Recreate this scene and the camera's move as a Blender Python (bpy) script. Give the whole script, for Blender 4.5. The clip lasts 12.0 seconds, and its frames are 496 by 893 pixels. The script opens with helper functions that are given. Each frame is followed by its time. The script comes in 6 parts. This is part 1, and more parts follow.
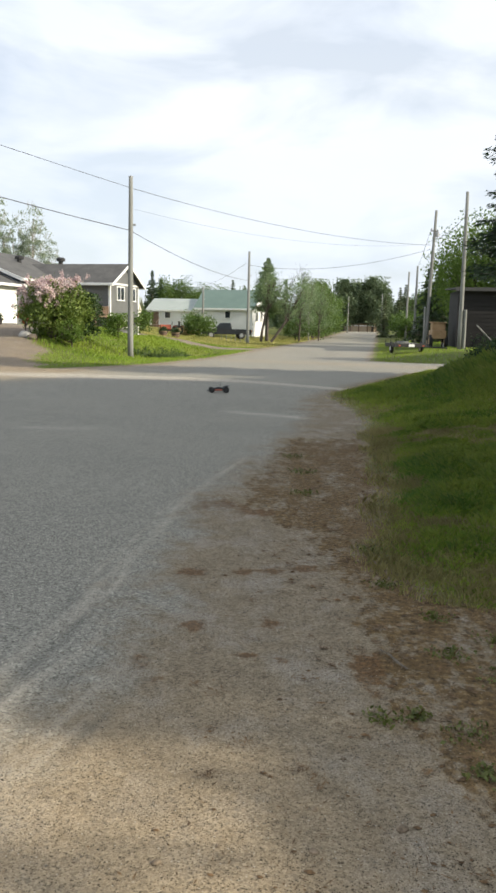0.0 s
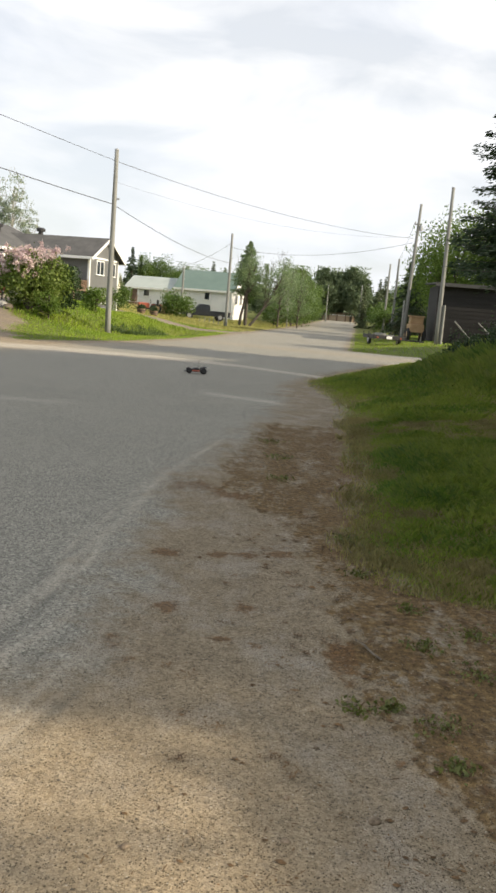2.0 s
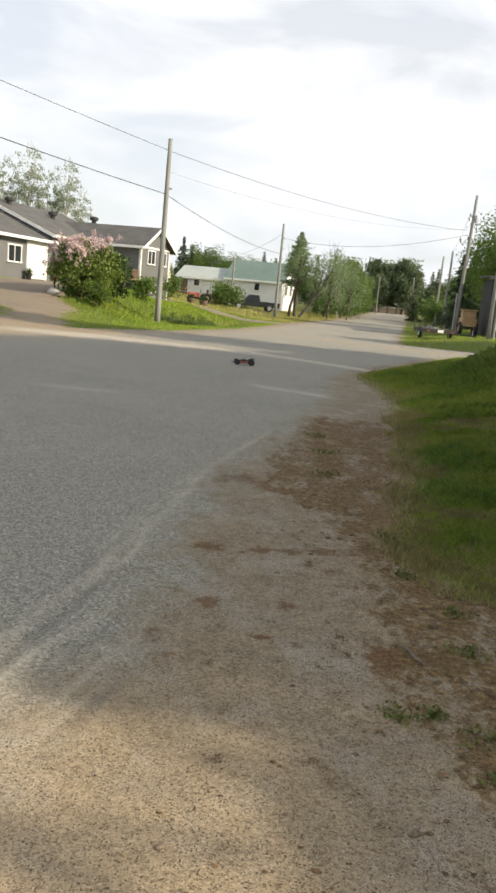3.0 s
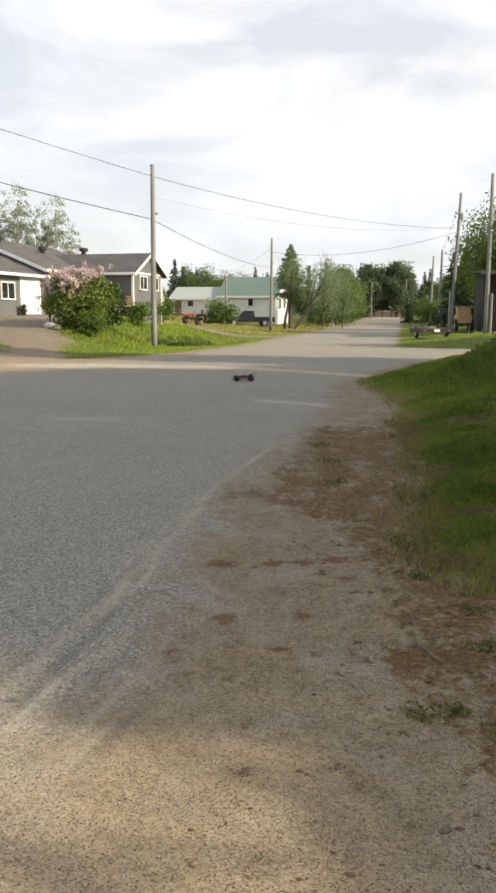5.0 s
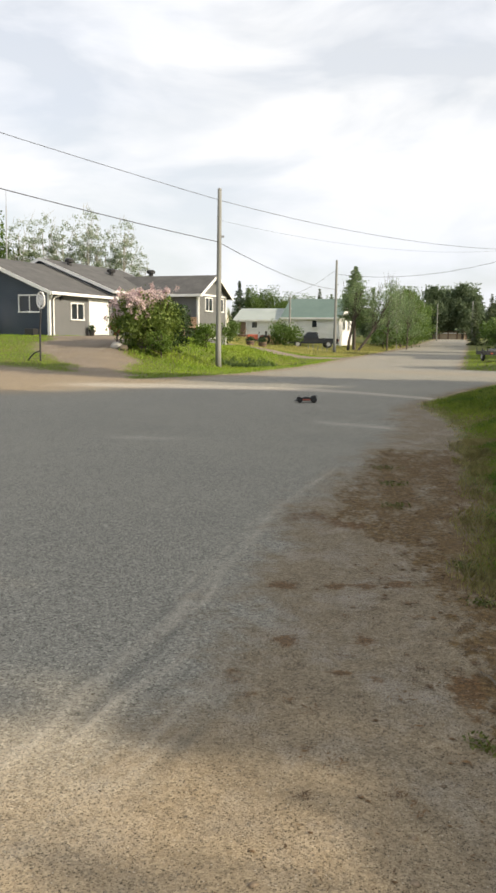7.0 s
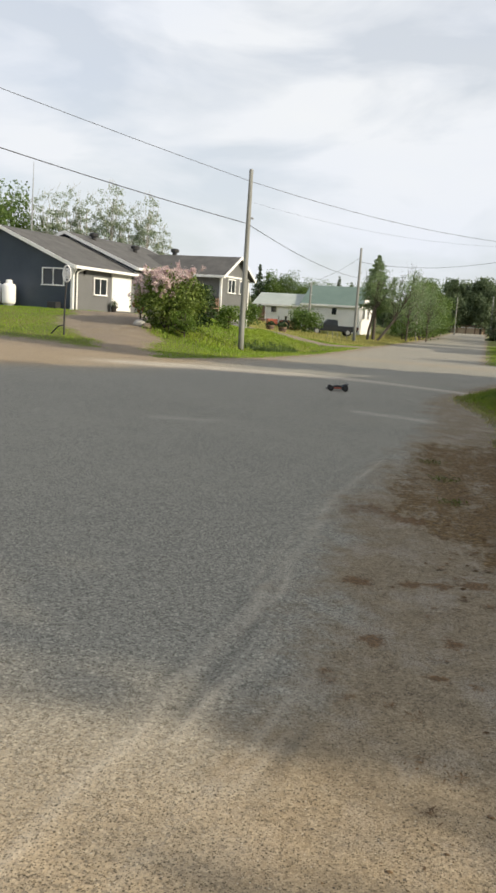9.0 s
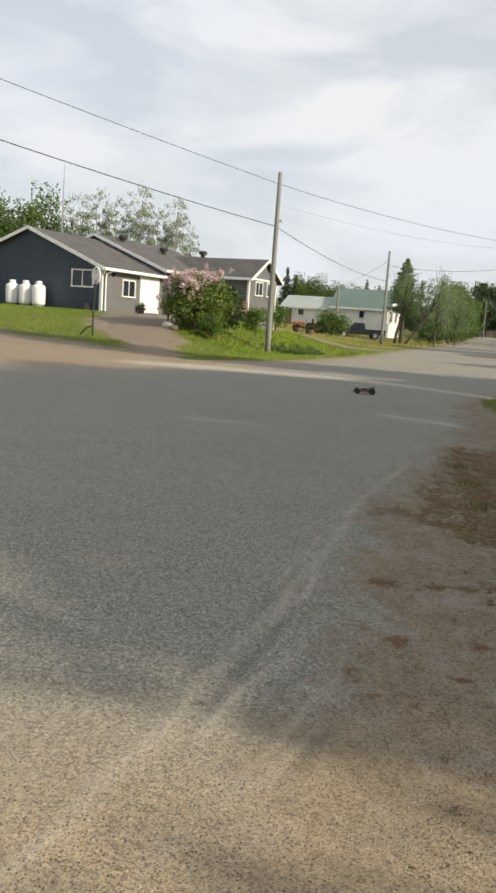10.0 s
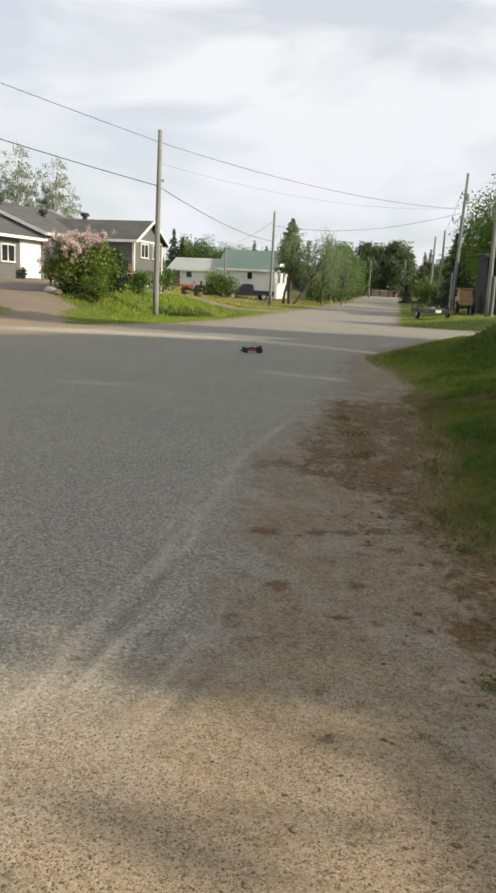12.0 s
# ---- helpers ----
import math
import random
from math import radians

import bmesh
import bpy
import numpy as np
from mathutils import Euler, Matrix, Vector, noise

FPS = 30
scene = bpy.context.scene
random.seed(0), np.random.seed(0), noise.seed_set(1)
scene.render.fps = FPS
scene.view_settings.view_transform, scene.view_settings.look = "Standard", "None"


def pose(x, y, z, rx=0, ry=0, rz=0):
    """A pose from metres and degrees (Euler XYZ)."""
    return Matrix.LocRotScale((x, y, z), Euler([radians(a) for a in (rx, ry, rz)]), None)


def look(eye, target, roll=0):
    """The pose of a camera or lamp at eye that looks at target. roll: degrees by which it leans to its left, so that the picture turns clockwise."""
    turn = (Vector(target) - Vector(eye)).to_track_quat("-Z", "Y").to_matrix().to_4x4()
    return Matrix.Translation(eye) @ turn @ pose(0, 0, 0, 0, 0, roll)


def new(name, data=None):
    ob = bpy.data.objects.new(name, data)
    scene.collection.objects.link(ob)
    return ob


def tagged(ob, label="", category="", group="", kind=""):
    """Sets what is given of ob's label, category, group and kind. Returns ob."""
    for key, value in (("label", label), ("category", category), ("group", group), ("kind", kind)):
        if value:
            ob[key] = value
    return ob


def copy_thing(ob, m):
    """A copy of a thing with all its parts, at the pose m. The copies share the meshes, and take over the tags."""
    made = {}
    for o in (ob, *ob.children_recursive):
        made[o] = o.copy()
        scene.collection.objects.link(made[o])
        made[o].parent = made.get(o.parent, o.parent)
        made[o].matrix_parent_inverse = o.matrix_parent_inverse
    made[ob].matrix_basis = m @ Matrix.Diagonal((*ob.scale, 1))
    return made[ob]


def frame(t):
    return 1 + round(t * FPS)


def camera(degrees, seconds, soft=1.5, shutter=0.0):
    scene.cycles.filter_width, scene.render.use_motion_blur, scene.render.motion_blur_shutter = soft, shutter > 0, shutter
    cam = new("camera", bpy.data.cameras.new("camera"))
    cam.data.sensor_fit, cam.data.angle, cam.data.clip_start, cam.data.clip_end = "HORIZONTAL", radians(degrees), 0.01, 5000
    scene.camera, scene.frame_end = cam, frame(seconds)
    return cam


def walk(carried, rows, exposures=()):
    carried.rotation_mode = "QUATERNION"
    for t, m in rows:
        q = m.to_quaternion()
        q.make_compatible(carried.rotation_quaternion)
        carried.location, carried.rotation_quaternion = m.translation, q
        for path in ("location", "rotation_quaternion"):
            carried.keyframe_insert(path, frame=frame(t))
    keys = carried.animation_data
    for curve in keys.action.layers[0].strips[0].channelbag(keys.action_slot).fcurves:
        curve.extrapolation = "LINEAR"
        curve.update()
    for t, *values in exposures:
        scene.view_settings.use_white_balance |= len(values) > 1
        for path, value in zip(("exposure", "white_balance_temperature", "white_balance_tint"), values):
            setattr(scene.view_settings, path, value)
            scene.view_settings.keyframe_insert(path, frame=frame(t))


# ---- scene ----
cam = camera(34.4, 12.0, soft=2.8)
PATH = [
    (0, (0.042, -0.13, 1.567), (0.045, 1.848, 1.272), 1.2),
    (0.5, (0.035, -0.135, 1.561), (0.009, 1.841, 1.258), 2.3),
    (1, (0.01, -0.112, 1.552), (0.088, 1.852, 1.179), 4.8),
    (1.5, (-0.015, -0.08, 1.548), (0.094, 1.885, 1.189), 5.0),
    (2, (-0.018, -0.066, 1.544), (0.058, 1.905, 1.213), 4.6),
    (2.5, (-0.033, -0.039, 1.568), (-0.051, 1.934, 1.241), 5.5),
    (3, (-0.016, -0.017, 1.563), (-0.053, 1.949, 1.2), 5.4),
    (3.2, (-0.016, -0.021, 1.574), (-0.074, 1.947, 1.222), 4.8),
    (5, (0.012, -0.066, 1.574), (-0.045, 1.906, 1.248), 0.3),
    (5.5, (0.02, -0.081, 1.582), (-0.051, 1.894, 1.279), -0.1),
    (6, (0.018, -0.087, 1.583), (-0.079, 1.891, 1.302), -0.4),
    (6.5, (0.008, -0.09, 1.581), (-0.139, 1.884, 1.296), -0.1),
    (7, (-0.001, -0.094, 1.582), (-0.212, 1.876, 1.306), 0.6),
    (7.2, (-0.003, -0.091, 1.58), (-0.245, 1.873, 1.29), 0.6),
    (8.8, (-0.422, 0.029, 1.569), (-0.595, 1.993, 1.232), 2.8),
    (9, (-0.454, 0.026, 1.563), (-0.685, 1.987, 1.247), 3.5),
    (9.5, (-0.496, -0.009, 1.571), (-0.835, 1.943, 1.297), 4.4),
    (10, (-0.463, -0.023, 1.559), (-0.757, 1.93, 1.245), 3.9),
    (10.5, (-0.437, -0.026, 1.543), (-0.675, 1.925, 1.173), 2.8),
    (11, (-0.424, -0.027, 1.516), (-0.678, 1.916, 1.112), 4.8),
    (11.5, (-0.379, -0.019, 1.515), (-0.53, 1.946, 1.174), 3.7),
    (12, (-0.349, 0.01, 1.491), (-0.379, 1.972, 1.104), 2.7),
]
walk(cam, [(t, look(eye, target, roll)) for t, eye, target, roll in PATH],
     exposures=[(0, 0.5, 6500, 8), (1, 0.52, 6900, 9), (3, 0.54, 6980, 10), (5, 0.50, 7050, 10), (7.2, 0.47, 6950, 10), (8.8, 0.30, 6780, 9), (9.5, 0.27, 6800, 9), (11, 0.15, 6950, 10), (11.5, 0.13, 6950, 10), (12, 0.31, 6880, 10)])

# ---------- world, sun ----------
SUN_AZ, SUN_EL = 108.0, 27.0   # degrees clockwise from +y, and above the horizon
world = bpy.data.worlds.new("sky")
scene.world = world
world.use_nodes = True
wn, wl = world.node_tree.nodes, world.node_tree.links
wn.clear()
w_out, w_bg = wn.new("ShaderNodeOutputWorld"), wn.new("ShaderNodeBackground")
w_sky = wn.new("ShaderNodeTexSky")
w_sky.sky_type, w_sky.sun_disc = "NISHITA", False
w_sky.sun_elevation, w_sky.sun_rotation = radians(SUN_EL), radians(SUN_AZ)
w_sky.air_density, w_sky.dust_density, w_sky.ozone_density = 1.0, 1.5, 1.0
w_co = wn.new("ShaderNodeTexCoord")
w_map = wn.new("ShaderNodeMapping")
w_map.inputs["Scale"].default_value = (1.0, 1.0, 2.8)
w_n1 = wn.new("ShaderNodeTexNoise")
w_n1.inputs["Scale"].default_value, w_n1.inputs["Detail"].default_value = 4.2, 8.0
w_n1.inputs["Roughness"].default_value, w_n1.inputs["Distortion"].default_value = 0.5, 0.35
w_ramp = wn.new("ShaderNodeValToRGB")
w_ramp.color_ramp.elements[0].position, w_ramp.color_ramp.elements[1].position = 0.40, 0.57
w_ramp.color_ramp.elements[0].color = (0.68, 0.68, 0.68, 1)
w_ramp.color_ramp.elements[1].color = (1, 1, 1, 1)
w_n2 = wn.new("ShaderNodeTexNoise")
w_n2.inputs["Scale"].default_value, w_n2.inputs["Detail"].default_value = 2.3, 5.0
w_cloud = wn.new("ShaderNodeMix")
w_cloud.data_type = "RGBA"
w_cloud.inputs[6].default_value, w_cloud.inputs[7].default_value = (6.1, 6.75, 8.2, 1), (7.75, 7.9, 7.95, 1)
w_mix = wn.new("ShaderNodeMix")
w_mix.data_type = "RGBA"
wl.new(w_co.outputs["Generated"], w_map.inputs["Vector"])
wl.new(w_map.outputs["Vector"], w_n1.inputs["Vector"])
wl.new(w_map.outputs["Vector"], w_n2.inputs["Vector"])
wl.new(w_n1.outputs["Fac"], w_ramp.inputs["Fac"])
wl.new(w_n2.outputs["Fac"], w_cloud.inputs[0])
wl.new(w_ramp.outputs["Color"], w_mix.inputs[0])
wl.new(w_sky.outputs["Color"], w_mix.inputs[6])
wl.new(w_cloud.outputs[2], w_mix.inputs[7])
wl.new(w_mix.outputs[2], w_bg.inputs["Color"])
w_bg.inputs["Strength"].default_value = 0.10
wl.new(w_bg.outputs["Background"], w_out.inputs["Surface"])

sun = new("sun", bpy.data.lights.new("sun", "SUN"))
sun.data.energy, sun.data.angle, sun.data.color = 4.6, radians(1.1), (1.0, 0.89, 0.72)
_az, _el = radians(SUN_AZ), radians(SUN_EL)
SUN_DIR = Vector((math.sin(_az) * math.cos(_el), math.cos(_az) * math.cos(_el), math.sin(_el)))
sun.matrix_world = look(SUN_DIR * 200, (0, 0, 0))

# ---------- materials ----------
def node_mat(name):
    m = bpy.data.materials.new(name)
    m.use_nodes = True
    return m, m.node_tree.nodes, m.node_tree.links, m.node_tree.nodes["Principled BSDF"]


def noise_node(n, l, scale, detail=4.0, rough=0.55, vec=None, stretch=None):
    t = n.new("ShaderNodeTexNoise")
    t.inputs["Scale"].default_value, t.inputs["Detail"].default_value, t.inputs["Roughness"].default_value = scale, detail, rough
    if vec is None:
        vec = n.new("ShaderNodeTexCoord").outputs["Object"]
    if stretch:
        mp = n.new("ShaderNodeMapping")
        mp.inputs["Scale"].default_value = stretch
        l.new(vec, mp.inputs["Vector"])
        vec = mp.outputs["Vector"]
    l.new(vec, t.inputs["Vector"])
    return t.outputs["Fac"]


def ramp(n, l, fac, stops):
    r = n.new("ShaderNodeValToRGB")
    while len(r.color_ramp.elements) < len(stops):
        r.color_ramp.elements.new(0.5)
    for e, (p, c) in zip(r.color_ramp.elements, stops):
        e.position = p
        e.color = (*c, 1) if len(c) == 3 else c
    l.new(fac, r.inputs["Fac"])
    return r.outputs["Color"]


def mixc(n, l, fac, a, b, mode="MIX"):
    m = n.new("ShaderNodeMix")
    m.data_type, m.blend_type = "RGBA", mode
    for sock, v in ((m.inputs[0], fac), (m.inputs[6], a), (m.inputs[7], b)):
        if hasattr(v, "is_output"):
            l.new(v, sock)
        elif isinstance(v, tuple):
            sock.default_value = (*v, 1)
        else:
            sock.default_value = v
    return m.outputs[2]


def maths(n, l, op, a, b=0.0, clamp=False):
    m = n.new("ShaderNodeMath")
    m.operation, m.use_clamp = op, clamp
    for sock, v in ((m.inputs[0], a), (m.inputs[1], b)):
        if hasattr(v, "is_output"):
            l.new(v, sock)
        else:
            sock.default_value = v
    return m.outputs[0]


def bump(n, l, bsdf, height, strength, dist):
    b = n.new("ShaderNodeBump")
    b.inputs["Strength"].default_value, b.inputs["Distance"].default_value = strength, dist
    l.new(height, b.inputs["Height"])
    l.new(b.outputs["Normal"], bsdf.inputs["Normal"])


def paint(name, c1, c2, scale=3.0, fine=40.0, rough=0.6, metal=0.0, stretch=None, relief=0.25, dist=0.004, per_object=0.0):
    """Two-scale variation between c1 and c2, with fine relief."""
    m, n, l, b = node_mat(name)
    big = noise_node(n, l, scale, 4, 0.6, stretch=stretch)
    small = noise_node(n, l, fine, 3, 0.6, stretch=stretch)
    f = maths(n, l, "ADD", maths(n, l, "MULTIPLY", big, 0.6), maths(n, l, "MULTIPLY", small, 0.4))
    col = ramp(n, l, f, [(0.36, c1), (0.64, c2)])
    if per_object:
        oi = n.new("ShaderNodeObjectInfo")
        k = maths(n, l, "ADD", maths(n, l, "MULTIPLY", oi.outputs["Random"], per_object), 1 - per_object / 2)
        vm = n.new("ShaderNodeVectorMath")
        vm.operation = "SCALE"
        l.new(col, vm.inputs[0])
        l.new(k, vm.inputs["Scale"])
        col = vm.outputs[0]
    l.new(col, b.inputs["Base Color"])
    b.inputs["Roughness"].default_value, b.inputs["Metallic"].default_value = rough, metal
    bump(n, l, b, small, relief, dist)
    return m


def lapped(m, pitch=0.115):
    """Adds the shadow-line relief of lapped boards to a wall's material."""
    n, l = m.node_tree.nodes, m.node_tree.links
    b = n["Principled BSDF"]
    sep = n.new("ShaderNodeSeparateXYZ")
    l.new(n.new("ShaderNodeTexCoord").outputs["Object"], sep.inputs[0])
    saw = maths(n, l, "FRACT", maths(n, l, "DIVIDE", sep.outputs["Z"], pitch))
    bump(n, l, b, saw, 0.9, 0.02)
    return m


def leaf_mat(name, c1, c2, c3, trans=0.35, scale=0.6, upright=False):
    """Leaves: colour varies leaf by leaf and over the crown, and light passes through."""
    m, n, l, b = node_mat(name)
    geo = n.new("ShaderNodeNewGeometry")
    col = ramp(n, l, geo.outputs["Random Per Island"], [(0.0, c1), (0.5, c2), (1.0, c3)])
    big = noise_node(n, l, scale, 3)
    col = mixc(n, l, 0.55 if upright else 0.35, col, ramp(n, l, big, [(0.35, c1), (0.65, c3)]))
    l.new(col, b.inputs["Base Color"])
    b.inputs["Roughness"].default_value = 0.6
    if upright:  # a sward is lit as a whole, more than blade by blade
        va = n.new("ShaderNodeVectorMath")
        va.operation = "MULTIPLY_ADD"
        va.inputs[1].default_value, va.inputs[2].default_value = (0.7, 0.7, 0.7), (0, 0, 0.9)
        l.new(geo.outputs["Normal"], va.inputs[0])
        vn = n.new("ShaderNodeVectorMath")
        vn.operation = "NORMALIZE"
        l.new(va.outputs[0], vn.inputs[0])
        l.new(vn.outputs[0], b.inputs["Normal"])
    tr = n.new("ShaderNodeBsdfTranslucent")
    l.new(col, tr.inputs["Color"])
    mx = n.new("ShaderNodeMixShader")
    mx.inputs[0].default_value = trans
    l.new(b.outputs[0], mx.inputs[1])
    l.new(tr.outputs[0], mx.inputs[2])
    l.new(mx.outputs[0], n["Material Output"].inputs["Surface"])
    return m


def ground_mat():
    """Asphalt, dirt, gravel and turf laid out by the distances to their edges, broken up by noise."""
    m, n, l, b = node_mat("ground_cover")
    pos = n.new("ShaderNodeNewGeometry").outputs["Position"]

    def attr(name):
        a = n.new("ShaderNodeAttribute")
        a.attribute_name = name
        return a.outputs["Fac"]

    def nz(scale, detail=4, rough=0.55, stretch=None):
        return noise_node(n, l, scale, detail, rough, pos, stretch)

    def edge(d, amp, width, noise_a, noise_b):
        k = maths(n, l, "ADD", maths(n, l, "MULTIPLY", maths(n, l, "SUBTRACT", noise_a, 0.5), amp), maths(n, l, "MULTIPLY", maths(n, l, "SUBTRACT", noise_b, 0.5), amp * 0.6))
        return maths(n, l, "ADD", maths(n, l, "DIVIDE", maths(n, l, "ADD", d, k), width), 0.5, True)

    n_big, n_mid, n_small, n_grit, n_fine = nz(0.35), nz(1.6, 5), nz(7.0, 5, 0.65), nz(42.0, 3, 0.7), nz(150.0, 2, 0.7)
    def chips(scale, stops):
        v = n.new("ShaderNodeTexVoronoi")
        v.inputs["Scale"].default_value = scale
        l.new(pos, v.inputs["Vector"])
        sp = n.new("ShaderNodeSeparateColor")
        l.new(v.outputs["Color"], sp.inputs[0])
        return ramp(n, l, sp.outputs[0], stops)

    def specks(scale, share, radius=0.36):
        """Round stones: a share of the cells, as a mask."""
        v = n.new("ShaderNodeTexVoronoi")
        v.inputs["Scale"].default_value = scale
        l.new(pos, v.inputs["Vector"])
        sp = n.new("ShaderNodeSeparateColor")
        l.new(v.outputs["Color"], sp.inputs[0])
        near = maths(n, l, "MULTIPLY", maths(n, l, "SUBTRACT", radius, v.outputs["Distance"]), 9.0, True)
        return maths(n, l, "MULTIPLY", near, maths(n, l, "LESS_THAN", sp.outputs[0], share))

    # asphalt: worn chip-seal with dark and light stones
    asph = ramp(n, l, n_grit, [(0.36, (0.150, 0.146, 0.130)), (0.50, (0.220, 0.214, 0.190)), (0.66, (0.305, 0.296, 0.258))])
    asph = mixc(n, l, 0.30, asph, ramp(n, l, n_fine, [(0.38, (0.075, 0.073, 0.066)), (0.62, (0.40, 0.390, 0.342))]))
    asph = mixc(n, l, 0.38, asph, ramp(n, l, n_mid, [(0.36, (0.160, 0.158, 0.143)), (0.64, (0.300, 0.290, 0.254))]))
    asph = mixc(n, l, 0.22, asph, ramp(n, l, n_big, [(0.38, (0.160, 0.160, 0.148)), (0.62, (0.295, 0.284, 0.248))]))
    asph = mixc(n, l, 0.46, asph, chips(88.0, [(0.0, (0.03, 0.03, 0.027)), (0.18, (0.075, 0.073, 0.066)), (0.32, (0.22, 0.214, 0.19)), (0.80, (0.30, 0.29, 0.256)), (1.0, (0.58, 0.555, 0.48))]))
    # loose sand over it, in drifts along the wheel tracks, plus the sun patch's tan
    sand = ramp(n, l, n_grit, [(0.32, (0.25, 0.198, 0.132)), (0.47, (0.355, 0.288, 0.196)), (0.68, (0.46, 0.378, 0.262))])
    sand = mixc(n, l, 0.46, sand, ramp(n, l, n_fine, [(0.38, (0.085, 0.068, 0.046)), (0.60, (0.44, 0.365, 0.255))]))
    sand = mixc(n, l, 0.44, sand, chips(110.0, [(0.0, (0.05, 0.04, 0.028)), (0.15, (0.12, 0.095, 0.064)), (0.30, (0.35, 0.282, 0.185)), (0.82, (0.45, 0.365, 0.24)), (1.0, (0.66, 0.56, 0.40))]))
    dust_and_sun = attr("dust_and_sun")
    drift = maths(n, l, "MULTIPLY", dust_and_sun, maths(n, l, "ADD", 0.50, n_mid), True)
    asph = mixc(n, l, 1.0, asph, (1.06, 1.045, 1.0), "MULTIPLY")
    sand = mixc(n, l, 1.0, sand, (0.99, 0.935, 0.87), "MULTIPLY")
    asph = mixc(n, l, drift, asph, sand)
    grit = mixc(n, l, 0.25, ramp(n, l, n_grit, [(0.34, (0.34, 0.32, 0.275)), (0.62, (0.56, 0.53, 0.46))]), sand)
    rut = maths(n, l, "MULTIPLY", attr("rut"), maths(n, l, "ADD", 0.25, n_small), True)
    bare = maths(n, l, "MULTIPLY", attr("bare"), maths(n, l, "ADD", 0.35, n_small), True)
    # dirt: grey, packed, with brown and rust patches of old needles
    dirt = ramp(n, l, n_small, [(0.30, (0.12, 0.092, 0.060)), (0.50, (0.215, 0.175, 0.122)), (0.70, (0.315, 0.268, 0.195))])
    dirt = mixc(n, l, 0.46, dirt, ramp(n, l, n_fine, [(0.36, (0.050, 0.038, 0.026)), (0.62, (0.39, 0.33, 0.24))]))
    dirt = mixc(n, l, 0.35, dirt, chips(80.0, [(0.0, (0.03, 0.022, 0.015)), (0.2, (0.08, 0.06, 0.04)), (0.4, (0.22, 0.18, 0.13)), (1.0, (0.36, 0.31, 0.23))]))
    rust = ramp(n, l, nz(26.0, 5, 0.7), [(0.32, (0.022, 0.013, 0.005)), (0.44, (0.092, 0.056, 0.020)), (0.58, (0.155, 0.099, 0.039)), (0.72, (0.29, 0.205, 0.098))])
    red = ramp(n, l, n_grit, [(0.33, (0.050, 0.028, 0.011)), (0.66, (0.185, 0.103, 0.043))])
    streak = nz(2.4, 7, 0.72, (1.5, 0.75, 1.0))
    ragged = maths(n, l, "ADD", maths(n, l, "MULTIPLY", maths(n, l, "SUBTRACT", streak, 0.5), 2.6), maths(n, l, "MULTIPLY", maths(n, l, "SUBTRACT", nz(17.0, 5, 0.7), 0.5), 1.9))
    rough_edge = maths(n, l, "SUBTRACT", nz(4.5, 7, 0.74, (1.3, 0.7, 1.0)), 0.5)
    def patch(weight, gain, floor, spread=1.0):
        k = maths(n, l, "ADD", maths(n, l, "MULTIPLY", ragged, spread), maths(n, l, "SUBTRACT", maths(n, l, "MULTIPLY", weight, gain), floor))
        k = maths(n, l, "MULTIPLY", k, 1.9, True)
        return maths(n, l, "MULTIPLY", k, maths(n, l, "MULTIPLY", weight, 1.5, True))
    dirt = mixc(n, l, 1.0, dirt, (0.96, 0.935, 0.885), "MULTIPLY")
    pale = maths(n, l, "MULTIPLY", maths(n, l, "SUBTRACT", nz(2.1, 7, 0.68, (1.1, 0.8, 1.0)), 0.49), 6.0, True)
    dirt = mixc(n, l, maths(n, l, "MULTIPLY", pale, 0.62), dirt, ramp(n, l, n_fine, [(0.36, (0.185, 0.166, 0.138)), (0.64, (0.42, 0.382, 0.322))]))
    zone = attr("brown")
    brown = maths(n, l, "ADD", maths(n, l, "MULTIPLY", maths(n, l, "ADD", maths(n, l, "SUBTRACT", zone, 0.5), maths(n, l, "MULTIPLY", rough_edge, 2.6)), 1.3), 0.5, True)
    brown = maths(n, l, "MULTIPLY", brown, maths(n, l, "MULTIPLY", zone, 2.6, True))
    dirt = mixc(n, l, maths(n, l, "MULTIPLY", patch(brown, 1.05, 0.52, 1.25), 0.93), dirt, rust)
    clump = maths(n, l, "MULTIPLY", maths(n, l, "SUBTRACT", nz(11.0, 6, 0.75, (1.0, 0.7, 1.0)), 0.57), 9.0, True)
    dirt = mixc(n, l, maths(n, l, "MULTIPLY", clump, maths(n, l, "MULTIPLY", attr("brown"), 0.85, True)), dirt, (0.016, 0.012, 0.005))
    dirt = mixc(n, l, maths(n, l, "MULTIPLY", patch(attr("rust"), 1.35, 0.78, 1.5), 0.80), dirt, red)
    smear = maths(n, l, "MULTIPLY", maths(n, l, "SUBTRACT", nz(1.1, 6, 0.72, (0.35, 1.5, 1.0)), 0.45), 4.0)
    worn = ramp(n, l, n_grit, [(0.34, (0.085, 0.070, 0.056)), (0.62, (0.26, 0.215, 0.172))])
    dirt = mixc(n, l, maths(n, l, "MULTIPLY", edge(attr("d_sand"), 0.6, 0.6, n_mid, n_small), maths(n, l, "ADD", 0.5, smear), True), dirt, worn)
    dirt = mixc(n, l, maths(n, l, "MULTIPLY", dust_and_sun, maths(n, l, "ADD", 0.45, maths(n, l, "MULTIPLY", n_mid, 0.6)), True), dirt, sand)
    soil = mixc(n, l, edge(attr("d_asph"), 1.35, 0.42, n_mid, n_small), dirt, asph)
    soil = mixc(n, l, maths(n, l, "MULTIPLY", bare, 0.62), soil, (0.095, 0.094, 0.084))
    soil = mixc(n, l, rut, soil, grit)
